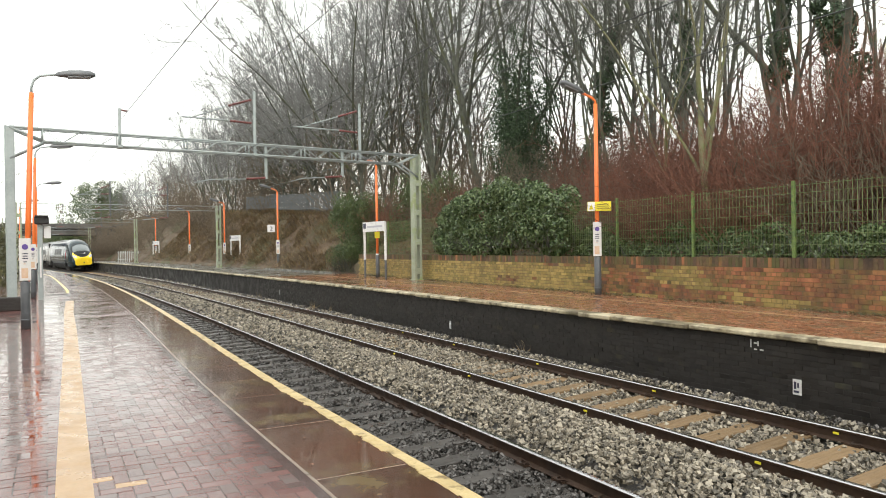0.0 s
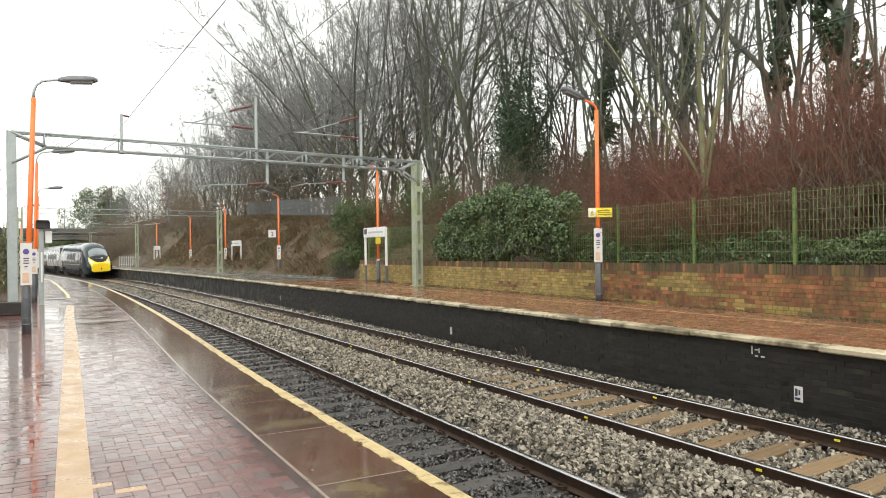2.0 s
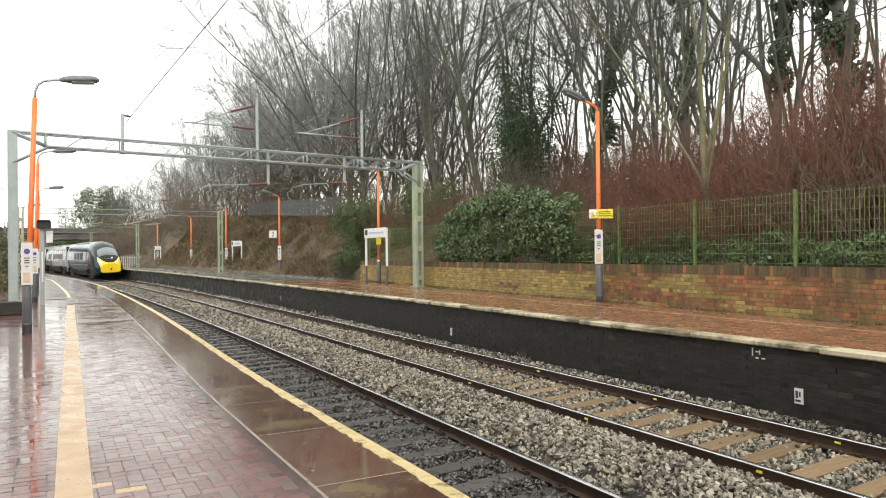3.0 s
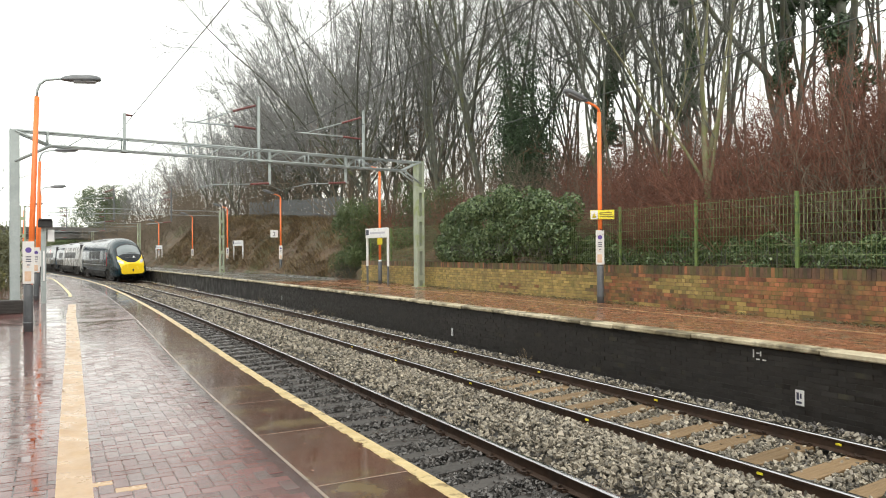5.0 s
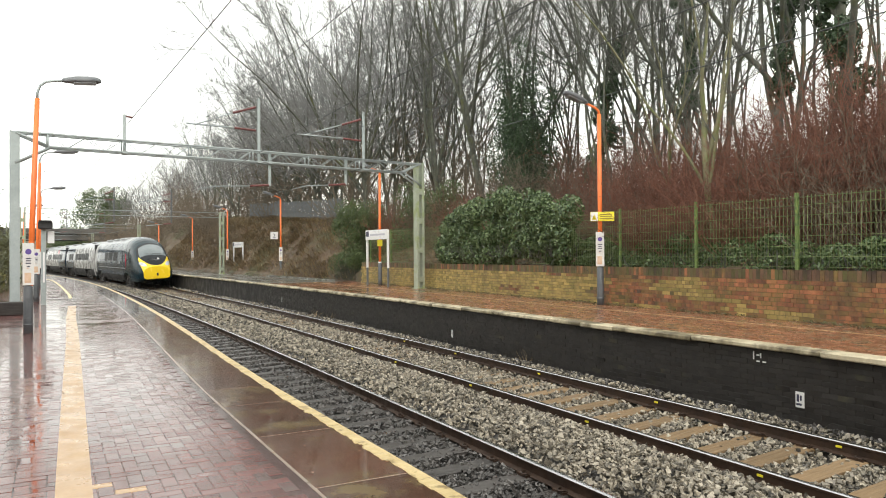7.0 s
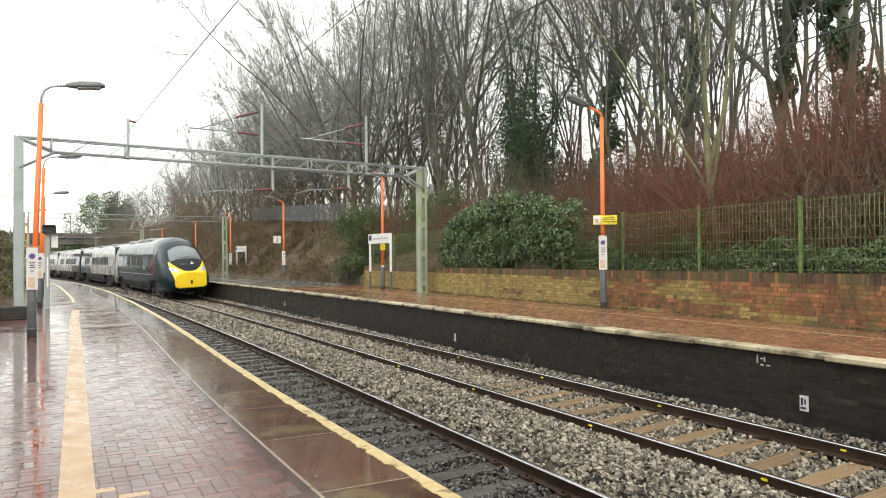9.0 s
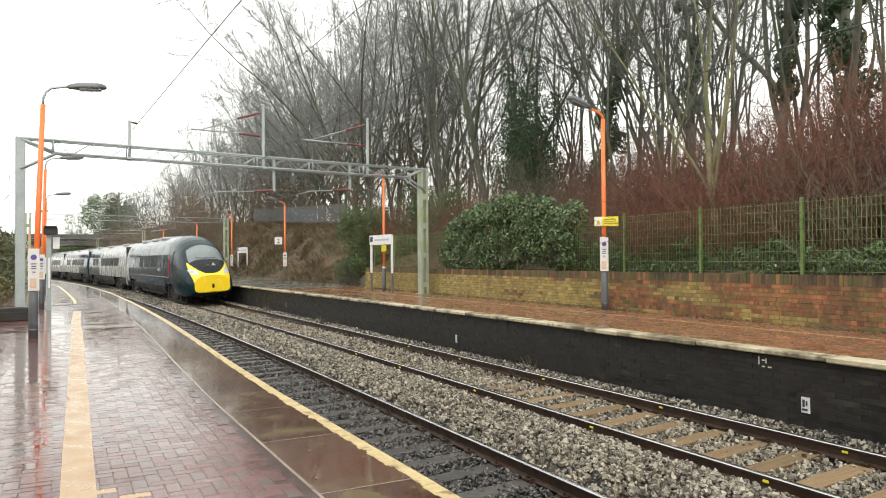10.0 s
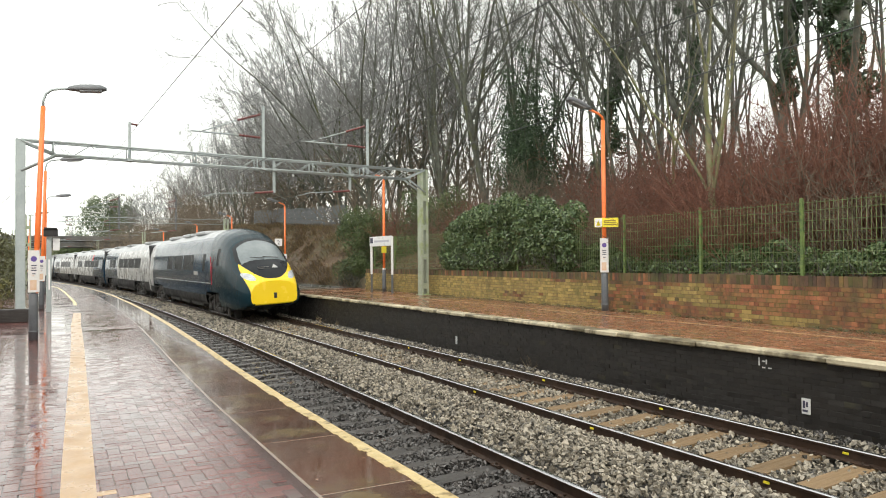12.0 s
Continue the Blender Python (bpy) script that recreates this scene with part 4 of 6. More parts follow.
wire("earth_wire", [(4.4, -20, 6.2), (2.9, 8, 6.0), (2.6, 12.3, 5.95), (2.02, 23.96, 5.9), at(54.5, -.6, 5.6), at(88, -.6, 5.9)], .011, "thin dark earth wire strung along the railway")
wire("feeder_wire", [(9.6, -20, 7.2), (9.95, 8.0, 7.25), (10.02, 14, 7.1), (10.08, 24.84, 6.85), at(54.5, 7.6, 6.4), at(88, 7.6, 6.4)], .010, "thin dark feeder wire strung along the railway")
wire("catenary_wire", [(7.0, -25, 6.0), (7.15, -8, 5.2), (7.2, 2, 4.85), (7.2, 6.5, 4.75), (7.3, 13.6, 4.8), (7.4, 19, 5.2), (7.42, 24.55, 5.9), at(39, 4.96, 4.9), at(54.5, 4.96, 5.5), at(71, 4.96, 4.9), at(88, 4.96, 5.9)], .009, "sagging catenary wire over the far track")
wire("contact_wire", [(7.0, -25, 3.95), (7.3, 24.55, 3.95), at(54.5, 4.96, 3.95), at(88, 4.96, 3.95), at(122, 4.96, 3.95)], .008, "contact wire over the far track")
wire("catenary_wire", [(3.4, -25, 6.0), (3.6, -4, 5.2), (3.75, 8, 5.2), (3.85, 16, 5.4), (3.95, 24.2, 5.9), at(39, 1.55, 4.9), at(54.5, 1.55, 5.5), at(71, 1.55, 4.9), at(88, 1.55, 5.9)], .007, "sagging catenary wire over the near track")
wire("contact_wire", [(3.4, -25, 3.85), (3.9, 24.2, 3.80), at(54.5, 1.55, 3.85), at(88, 1.55, 3.9), at(122, 1.55, 3.9)], .007, "contact wire over the near track")


# ---- monitor post on the near platform ----
def monitor_post():
    m = tagged(empty("monitor_post", along_y(-.42, 27.0, 0)), "grey post carrying a black hooded monitor on the platform", "monitor post")
    bm = bmesh.new()
    box(bm, -.09, -.07, 0, .06, .07, 2.6, bevel=.01)
    part("post", bm, M_GALV, m)
    bm = bmesh.new()
    box(bm, -.17, -.25, 2.52, .25, .25, 2.76, bevel=.02)
    box(bm, -.15, -.35, 2.75, .23, .2, 2.80, bevel=.01)
    part("hood", bm, M_BLACK, m, "black monitor hood")
    bm = bmesh.new()
    box(bm, .10, -.03, 2.05, .30, .03, 2.45, bevel=.01)
    part("indicator", bm, M_WHITE, m, "small white indicator panel")
    bm = bmesh.new()
    box(bm, -.03, -.1, .75, .02, .0, 1.75, bevel=.01)
    part("notice", bm, M_WHITE, m)


monitor_post()


# ---- low dark wall across the back of the near platform, and cabinet posts beside the lamps ----
def low_wall():
    bm = bmesh.new()
    box(bm, -3.8, 22.6, 0, -.82, 23.0, .36, bevel=.02)
    tagged(new("wall_low", mesh_of(bm, "wall_low", M_TARWALL)), "low black wall at the back of the near platform", "wall", kind="structure")


low_wall()


# plates on the far platform's face
def face_plates():
    bm = bmesh.new()
    box(bm, -.006, -.066, .02, .004, .066, .235, bevel=.003)
    p = new("marker_plate", mesh_of(bm, "marker_plate", M_DIRTYWHITE))
    p.matrix_basis = frame_at(6.25, U_FAR + .104, -.56)
    tagged(p, "small white weathered marker plate on the platform face", "marker plate")
    bm = bmesh.new()
    box(bm, -.009, -.03, .05, -.005, .05, .08)
    box(bm, -.009, -.03, .12, -.005, -.005, .19)
    box(bm, -.009, .01, .10, -.005, .045, .20)
    part("print", bm, M_INK, p)
    for s, z, h in ((16.0, -.55, .2), (31.0, -.45, .2)):
        bm = bmesh.new()
        box(bm, -.006, -.05, 0, .004, .05, h, bevel=.003)
        o = new("marker_plate", mesh_of(bm, "marker_plate", M_LENS))
        o.matrix_basis = frame_at(s, U_FAR + .104, z)
        tagged(o, "narrow grey marker plate on the platform face", "marker plate")
    # chalked figures that cannot be read
    for k, (y, z, w, h) in enumerate(((.0, .0, .02, .12), (-.06, .06, .05, .02), (-.06, -.03, .05, .02), (-.12, .03, .02, .07), (-.16, -.03, .06, .02))):
        bm = bmesh.new()
        box(bm, -.003, y - w, z, .004, y, z + h)
        o = new("chalk_mark", mesh_of(bm, "chalk_mark", M_DIRTYWHITE))
        o.matrix_basis = frame_at(7.0, U_FAR + .106, .03)
        tagged(o, "short white chalk mark on the black platform face", "chalk mark", "chalk marks")


face_plates()


# ---- the train: six tilting coaches, nose first ----
CAR = 23.9
U_TRAIN = (U_RAIL_B + U_RAIL_C) / 2
M_SLATE = mat("slate_paint", (.009, .025, .046), (.016, .040, .068), (.12, .2), .8, 20, 0)
M_NOSEBLUE = mat("dark_teal_paint", (.006, .021, .029), (.012, .032, .043), (.16, .26), .8, 20, 0)
M_SILVER = mat("pale_grey_paint", (.34, .34, .335), (.44, .44, .43), (.2, .35), .8, 20, 0)
M_ROOF = mat("roof_grey", (.32, .34, .35), (.46, .47, .48), (.3, .5), .7, 15, 0)
M_SKIRT = mat("road_grime", (.020, .020, .021), (.06, .057, .054), (.4, .7), 1.2, 25, .1, .003)
M_NOSEYELLOW = mat("nose_yellow", (.86, .60, .012), (.92, .66, .03), (.15, .3), 1, 30, .02, .002, coat=.4)
M_TRAINGLASS = mat("tinted_glass", (.006, .007, .008), (.012, .014, .016), (.25, .35), 1, 20, 0)
# pale grey-teal base: reflected sky is put into the windscreen's colour
M_SKYLIT_SCREEN = mat("windscreen_glass", (.10, .125, .135), (.16, .19, .20), (.04, .08), .7, 9, 0, coat=.8)
M_RED = mat("red_paint", (.5, .03, .05), (.6, .05, .07), (.2, .3), 1, 30, .02)
M_MASK = mat("gloss_black_mask", (.012, .014, .017), (.022, .026, .030), (.10, .2), .8, 20, 0)
M_HEADLAMP = mat("headlamp_glass", (.34, .36, .40), (.62, .64, .68), (.08, .15), 5, 20, .02)
M_BOGIE = mat("bogie_steel", (.018, .016, .015), (.05, .045, .04), (.5, .8), 3, 25, .2, .004)

for m_ in (M_SLATE, M_NOSEBLUE, M_TRAINGLASS, M_SKIRT, M_MASK):
    m_.node_tree.nodes["Principled BSDF"].inputs["Specular IOR Level"].default_value = .03 if m_ is M_TRAINGLASS else .14

HALF = [(0, .30), (.6, .30), (1.0, .31), (1.22, .38), (1.30, .5), (1.345, .72), (1.36, .95), (1.37, 1.10), (1.37, 1.25), (1.37, 1.45), (1.365, 1.62), (1.355, 1.80), (1.325, 2.0),
        (1.295, 2.2), (1.262, 2.4), (1.235, 2.56), (1.20, 2.70), (1.155, 2.85), (1.10, 2.99), (1.03, 3.11), (.94, 3.22), (.82, 3.33), (.66, 3.42), (.46, 3.49), (.24, 3.535), (0, 3.55)]


def ring(n):
    """The whole cross-section, with every side of the half cut into n."""
    half = [tuple(np.array(p) + (np.array(q) - np.array(p)) * k / n) for p, q in zip(HALF, HALF[1:]) for k in range(n)] + [HALF[-1]]
    return half + [(-x, z) for x, z in reversed(half[1:-1])]


RINGS = {"nose": ring(6), "coach": ring(4)}


def nose_top(d):
    return float(np.interp(d, [0, .04, .12, .25, .45, .7, 1.0, 1.3, 1.7, 2.1, 2.5, 3.0, 3.6, 4.3, 5.2], [1.42, 1.48, 1.56, 1.67, 1.82, 2.0, 2.18, 2.38, 2.64, 2.87, 3.06, 3.25, 3.40, 3.50, 3.55]))


def nose_low(d):
    return float(np.interp(d, [0, .04, .12, .3, .7, 1.6], [.60, .56, .52, .47, .38, .30]))


def nose_wide(d):
    return float(np.interp(d, [0, .04, .12, .25, .45, .7, 1.0, 1.6, 2.4, 3.4], [.90, .97, 1.03, 1.09, 1.14, 1.19, 1.24, 1.30, 1.35, 1.37]))


def loft(ys, shape_at, classify, caps=True):
    """Rings through the stations ys, sorted into one bmesh for each class of face."""
    rings = [[Vector((x, y, z)) for x, z in shape_at(y)] for y in ys]
    bms, cache = {}, {}

    def vert(key, i, j):
        k = (key, i, j)
        if k not in cache:
            cache[k] = bms[key].verts.new(rings[i][j])
        return cache[k]

    n = len(rings[0])
    for i in range(len(ys) - 1):
        for j in range(n):
            q = [(i, j), (i, (j + 1) % n), (i + 1, (j + 1) % n), (i + 1, j)]
            c = sum((rings[a][b] for a, b in q), Vector()) / 4
            key = classify(c, j)
            if key is None:
                continue
            bms.setdefault(key, bmesh.new())
            bms[key].faces.new([vert(key, a, b) for a, b in q]).smooth = True
    if caps:
        for i, rev in ((0, True), (len(ys) - 1, False)):
            c = sum(rings[i], Vector()) / n
            key = classify(c, -1)
            bms.setdefault(key, bmesh.new())
            vs = [bms[key].verts.new(p) for p in rings[i]]
            bms[key].faces.new(list(reversed(vs)) if rev else vs)
    for b in bms.values():
        bmesh.ops.recalc_face_normals(b, faces=b.faces)
    return bms


def bogie(car, y, wheels):
    bm = bmesh.new()
    for sx in (-1, 1):
        box(bm, sx * 1.05 - .09, y - 1.75, .42, sx * 1.05 + .09, y + 1.75, .66, bevel=.03)
        for dy in (-1.35, 1.35):
            box(bm, sx * 1.05 - .14, y + dy - .2, .28, sx * 1.05 + .14, y + dy + .2, .60, bevel=.04)
            tube(bm, [(sx * 1.2, y + dy, .45), (sx * 1.26, y + dy, .45)], .13, 12)
            tube(bm, [(sx * 1.15, y + dy * .62, .3), (sx * 1.15, y + dy * .62, .75)], .09, 10)
        tube(bm, [(sx * 1.18, y - .5, .38), (sx * 1.18, y + .5, .62)], .05, 8)
        box(bm, sx * 1.12 - .1, y - .45, .22, sx * 1.12 + .1, y + .45, .42, bevel=.03)
        # air springs, dampers and brake gear in the open wheel bay
        for dy in (-.35, .35):
            tube(bm, [(sx * 1.06, y + dy, .62), (sx * 1.06, y + dy, .72), (sx * 1.06, y + dy, .80), (sx * 1.06, y + dy, .98)], [.15, .19, .15, .18], 12)
        tube(bm, [(sx * 1.24, y - 1.6, .72), (sx * 1.24, y - .75, .90)], .055, 8)
        tube(bm, [(sx * 1.24, y + 1.6, .72), (sx * 1.24, y + .75, .90)], .055, 8)
        tube(bm, [(sx * 1.22, y - 1.7, .18), (sx * 1.22, y + 1.7, .18)], .035, 6)
        for dy in (-1.75, -.75, .75, 1.75):
            box(bm, sx * 1.18 - .05, y + dy - .06, .15, sx * 1.18 + .05, y + dy + .06, .95, bevel=.015)
    box(bm, -1.0, y - .3, .45, 1.0, y + .3, .7)
    part("bogie", bm, M_BOGIE, car, "dark grimy bogie frame")
    for dy in (-1.35, 1.35):
        bm = bmesh.new()
        for sx in (-1, 1):
            tube(bm, [(sx * .70, 0, 0), (sx * .74, 0, 0), (sx * .745, 0, 0), (sx * .83, 0, 0), (sx * .835, 0, 0)], [.44, .44, .42, .415, .30], 24)
            tube(bm, [(sx * .83, 0, 0), (sx * .86, 0, 0)], .12, 12)
            for k in range(6):
                a = k * math.tau / 6
                tube(bm, [(sx * .835, .2 * math.cos(a), .2 * math.sin(a)), (sx * .85, .2 * math.cos(a), .2 * math.sin(a))], .03, 6)
        tube(bm, [(-.7, 0, 0), (.7, 0, 0)], .08, 10)
        w = part("wheelset", bm, M_BOGIE, car, "", Matrix.Translation((0, y + dy, .42)))
        wheels.append((w, y + dy))


def windows_for(kind):
    """Window openings of one side as (front end, rear end) behind the front of the car."""
    return [(5.9, 6.5), (8.6, 11.2), (11.5, 14.1), (14.4, 16.2)] if kind == "nose" else [(3.4, 6.0), (6.1, 8.7), (8.8, 11.4), (11.5, 14.1), (16.0, 18.0), (18.1, 20.0)]


def train_car(kind, scheme):
    label = {"nose": "leading train coach with a yellow nose and dark slate sides"}.get(kind, "grey and slate tilting train coach behind the leading one")
    car = tagged(empty("train_coach"), label, "train", "coaches of the train")
    wins = windows_for(kind)
    rear = 23.35
    ys = {0.0, rear}
    if kind == "nose":
        ys |= {.008, .02, .035, .05} | {.07 + k * .014 for k in range(47)} | {.73 + k * .025 for k in range(84)} | {2.85, 2.93} | {3.0 + k * .15 for k in range(16)}
    else:
        ys |= {.05, .15}
    ys |= {rear - .05, rear - .15, 1.0, 1.2, 22.4, 22.6, 7.2, 8.2, 17.0, 16.6, 2.0, 3.0, 20.6, 21.6, 15.0, 18.0, 5.0, 5.1, 5.3}
    for a, b in wins:
        ys |= {a, b}
    ys = sorted(ys)

    def shape(yy):
        d = -yy
        if kind == "nose":
            zt, zb, w = nose_top(d), nose_low(d), nose_wide(d) / 1.37
        else:
            e = min(d, rear - d)
            w = 1 - .02 * max(0, 1 - e / .15)
            zt, zb = 3.55 - .03 * max(0, 1 - e / .15), .30
        if kind == "nose" and rear - d < .15:
            w -= .02 * (1 - (rear - d) / .15)
        return [(x * w, zb + (z - .30) / 3.25 * (zt - zb)) for x, z in RINGS[kind]]

    def classify(c, j):
        d, x, z = -c.y, abs(c.x), c.z
        side = "_r" if c.x > 0 else "_l"
        if kind == "nose" and d < 3.3:
            arc = 1.50 + .62 * (x / 1.0) ** 2.3
            out = float(np.interp(z, [.5, .8, 1.2, 1.5, 1.9, 2.2], [.70, .84, .93, 1.00, 1.02, .98]))
            hx, hz = x - .84, z - 1.60
            if ((hx * .9 + hz * .44) / .23) ** 2 + ((-hx * .44 + hz * .9) / .12) ** 2 < 1 and d < .9:
                return "lampr" if c.x > 0 else "lampl"
            if z < arc and x < out and d < 1.3 and z > .56:
                return "yellow"
            if z >= arc and d < 2.62:
                if x < .90 - .16 * max(0, z - 2.3) and 1.04 + .10 * x < d < 2.30 - .25 * x * x:
                    return "screen"
                if x < 1.04 - .18 * max(0, z - 2.2) and d < 2.5 - .2 * x * x:
                    return "mask"
            return "nose_paint"
        if z < .96 and (abs(d - 4.1) < 1.95 or abs(d - 19.6) < 1.95) and x > .9 and j >= 0:
            return None
        if z < (.80 if kind == "nose" else 1.0):
            return "skirt"
        if kind == "nose" and 3.3 < d < 3.75 and 2.05 < z < 2.7:
            return "win_cab" + side
        for k, (a, b) in enumerate(wins):
            if a < d < b and 1.84 < z < 2.52 and j >= 0:
                return "win%d%s" % (k, "r" if c.x > 0 else "l")
        if kind == "nose":
            if z > 3.22 and d > 5.2:
                return "roof"
            if d > 21.2:
                return "silver" + side
            return "nose_paint" if d < 5.0 else "slate" + side
        if z > 3.05:
            return "roof"
        if scheme == "b" and 7.2 < d < 8.2 and z > 2.2:
            return "accent" + side
        if scheme == "a":
            return ("slate" if d > 15.0 else "silver") + side
        return ("slate" if d < 7.2 else "silver") + side

    bms = loft([-y for y in ys], shape, classify)
    mats = dict(yellow=(M_NOSEYELLOW, "nose_panel", "bright yellow nose panel"), screen=(M_SKYLIT_SCREEN, "windscreen", "large curved windscreen"), mask=(M_MASK, "cab_mask", "dark cab surround"),
                nose_paint=(M_NOSEBLUE, "cab_body", "dark teal cab body"), skirt=(M_SKIRT, "skirt", "grimy dark skirt"), roof=(M_ROOF, "roof", "pale grey roof"),
                accent=(M_RED, "red_panel", "small red accent panel"), silver=(M_SILVER, "side_panel", "pale grey body side"), slate=(M_SLATE, "body", "dark slate body side"))
    for key, bm in bms.items():
        if key.startswith("win"):
            part("window", bm, M_TRAINGLASS, car)
        elif key.startswith("lamp"):
            part("headlight", bm, M_HEADLAMP, car, "clear swept-back headlight")
        else:
            m, nm, lb = mats[key.split("_")[0] if key[-2:] in ("_l", "_r") else key]
            part(nm, bm, m, car, lb)
    # doors with their recess lines, gangway, roof gear
    for sx in (-1, 1):
        for y in ((5.2, 20.9) if kind == "nose" else (1.9, 21.4)):
            bm = bmesh.new()
            x = sx * 1.375
            for dy in (-.48, .48):
                box(bm, x - .006, -y + dy - .012, .85, x + .006, -y + dy + .012, 1.75)
            box(bm, x - .01, -y - .48, .83, x + .012, -y + .48, .86)
            part("door_edge", bm, M_BLACK, car)
    if kind == "nose":
        for sx in (-1, 1):
            bm = bmesh.new()
            box(bm, sx * 1.36 - .012, -4.55, 1.25, sx * 1.36 + .02, -4.49, 2.0)
            box(bm, sx * 1.34 - .012, -4.62, 1.9, sx * 1.34 + .01, -4.55, 2.4)
            part("red_stripe", bm, M_RED, car, "thin red stripe beside the cab door")
        bm = bmesh.new()
        for x0, x1 in ((-.55, .05), (.0, .55)):
            pts = []
            for k in range(7):
                x = x0 + (x1 - x0) * k / 6
                d = 1.08 + .10 * (k / 6)
                pts.append((x, -d, nose_top(d) - .02 + .045))
            tube(bm, pts, .014, 5)
        part("wiper", bm, M_BLACK, car, "black windscreen wipers")
        bm = bmesh.new()
        box(bm, -.10, -.05, .78, .02, .02, .98, bevel=.015)
        part("coupler_hatch", bm, M_BLACK, car)
        bm = bmesh.new()
        for x0, x1, d in ((-.02, .42, .60), (-.28, .42, .52)):
            for k in range(2):
                z = nose_top(d) - .005
                box(bm, x0, -d - .03, z, x1, -d + .01, z + .018)
        part("lettering", bm, M_SILVER, car)
        bm = bmesh.new()
        vs = [bm.verts.new((x, -d, nose_top(d) + .006)) for x, d in ((-.36, .54), (-.12, .54), (-.24, .74))]
        f = bm.faces.new(vs)
        bmesh.ops.solidify(bm, geom=[f], thickness=.01)
        part("emblem", bm, M_WHITE, car)
        for sx in (-1, 1):
            bm = bmesh.new()
            box(bm, sx * 1.372 - .012, -8.3, 1.62, sx * 1.372 + .008, -7.4, 1.80)
            part("lettering", bm, M_SILVER, car)
            bm = bmesh.new()
            box(bm, sx * 1.375 - .012, -20.5, 1.30, sx * 1.375 + .006, -4.7, 1.335)
            part("side_stripe", bm, M_SILVER, car)
    for y in ((9.5, 13.0, 17.5) if kind == "nose" else (3.5, 12.0, 19.5)):
        bm = bmesh.new()
        box(bm, -.75, -y - 1.1, 3.44, .75, -y + 1.1, 3.60, bevel=.04)
        part("roof_unit", bm, M_ROOF, car)
    bm = bmesh.new()
    box(bm, -1.15, -23.95, .75, 1.15, -23.3, 3.25, bevel=.08)
    for y in (23.45, 23.58, 23.71, 23.84):
        box(bm, -1.22, -y - .04, .72, 1.22, -y + .02, 3.30, bevel=.02)
    part("gangway", bm, M_BLACK, car, "black rubber gangway bellows")
    for a, b in ((7.5, 10.2), (10.6, 13.0), (13.4, 16.4)):
        bm = bmesh.new()
        box(bm, -1.2, -b, .22, 1.2, -a, .45, bevel=.05)
        part("underframe_box", bm, M_BOGIE, car)
    # the body rides a little above its drawn height
    for o in list(car.children):
        o.data.transform(Matrix.Translation((0, 0, .07)) @ Matrix.Diagonal((1, 1, 1.045, 1)))
    wheels = []
    bogie(car, -4.1, wheels)
    bogie(car, -19.6, wheels)
    return car, wheels


COACHES = [train_car("nose", "n")] + [train_car("coach", "a" if i % 2 == 0 else "b") for i in range(5)]


def car_pose(front):
    """The pose of a car whose front end stands at that station: its y axis points forwards, to the front."""
    a, b = at(front + 4.1, U_TRAIN, 0), at(front + 19.6, U_TRAIN, 0)
    d = (a - b).normalized()
    yaw = math.atan2(-d.x, d.y)
    lean = math.atan2(Z_RAIL_C - Z_RAIL_B, U_RAIL_C - U_RAIL_B)
    p = a + d * 4.1
    return Matrix.Translation((p.x, p.y, (Z_RAIL_B + Z_RAIL_C) / 2)) @ Matrix.Rotation(yaw, 4, "Z") @ Matrix.Rotation(lean, 4, "Y")


TIMES = [0, 1.5, 2.5, 5.5, 6.5, 9.5, 10.5, 12.0]
NOSE_AT = [94.0, 84.6, 78.8, 62.3, 57.0, 40.8, 35.2, 27.1]
RUN = np.polyfit(TIMES, NOSE_AT, 3)


def nose_station(t):
    """Where the train's nose stands on the line at t seconds."""
    return float(np.polyval(RUN, t))


def motions():
    for i, (car, wheels) in enumerate(COACHES):
        walk(car, [(k * 0.25, car_pose(nose_station(k * 0.25) + i * CAR)) for k in range(49)])
        for w, y in wheels:
            walk(w, [(k * 0.1, Matrix.Translation((0, y, .42)) @ Matrix.Rotation((nose_station(k * 0.1) - nose_station(0)) / .42, 4, "X")) for k in range(121)])


# ---- vegetation ----
M_BARK = mat("grey_bark", (.046, .051, .039), (.126, .134, .106), (.6, .9), 3, 30, .5, .02, stain=(.09, .10, .04), stain_scale=1.2, stain_cut=(.52, .66))
M_MOSSBARK = mat("mossy_bark", (.12, .115, .062), (.23, .22, .125), (.6, .9), 3, 30, .5, .02, stain=(.13, .15, .05), stain_scale=1.5, stain_cut=(.5, .62))
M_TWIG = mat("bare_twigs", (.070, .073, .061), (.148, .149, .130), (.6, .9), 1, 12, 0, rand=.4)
# far trees' twigs: distance haze is put into this paler, greyer colour
M_HAZETWIG = mat("hazed_twigs", (.155, .160, .158), (.28, .285, .28), (.6, .9), 1, 12, 0, rand=.4)
M_REDTWIG = mat("russet_twigs", (.070, .026, .018), (.25, .110, .068), (.6, .9), 1, 12, 0, rand=.5)
M_BROWNTWIG = mat("brown_twigs", (.092, .072, .050), (.20, .158, .112), (.6, .9), 1, 12, 0, rand=.5)
# the paler leaf tone is raised to carry the wet leaves' highlights
M_IVY_HIGHLIT = mat("highlit_ivy_leaf", (.028, .060, .022), (.165, .225, .098), (.08, .28), 3, 12, 0, rand=.9, island=True)
M_IVYDARK = mat("tree_ivy_leaf", (.018, .042, .018), (.070, .118, .052), (.25, .5), 3, 12, 0, rand=.9, island=True)
M_LAUREL = mat("laurel_leaf", (.038, .066, .020), (.108, .150, .050), (.3, .5), 3, 12, 0, rand=.9, island=True)
M_STRAW = mat("dry_stalk", (.17, .125, .07), (.40, .30, .17), (.6, .9), 3, 12, 0, rand=.9, island=True)
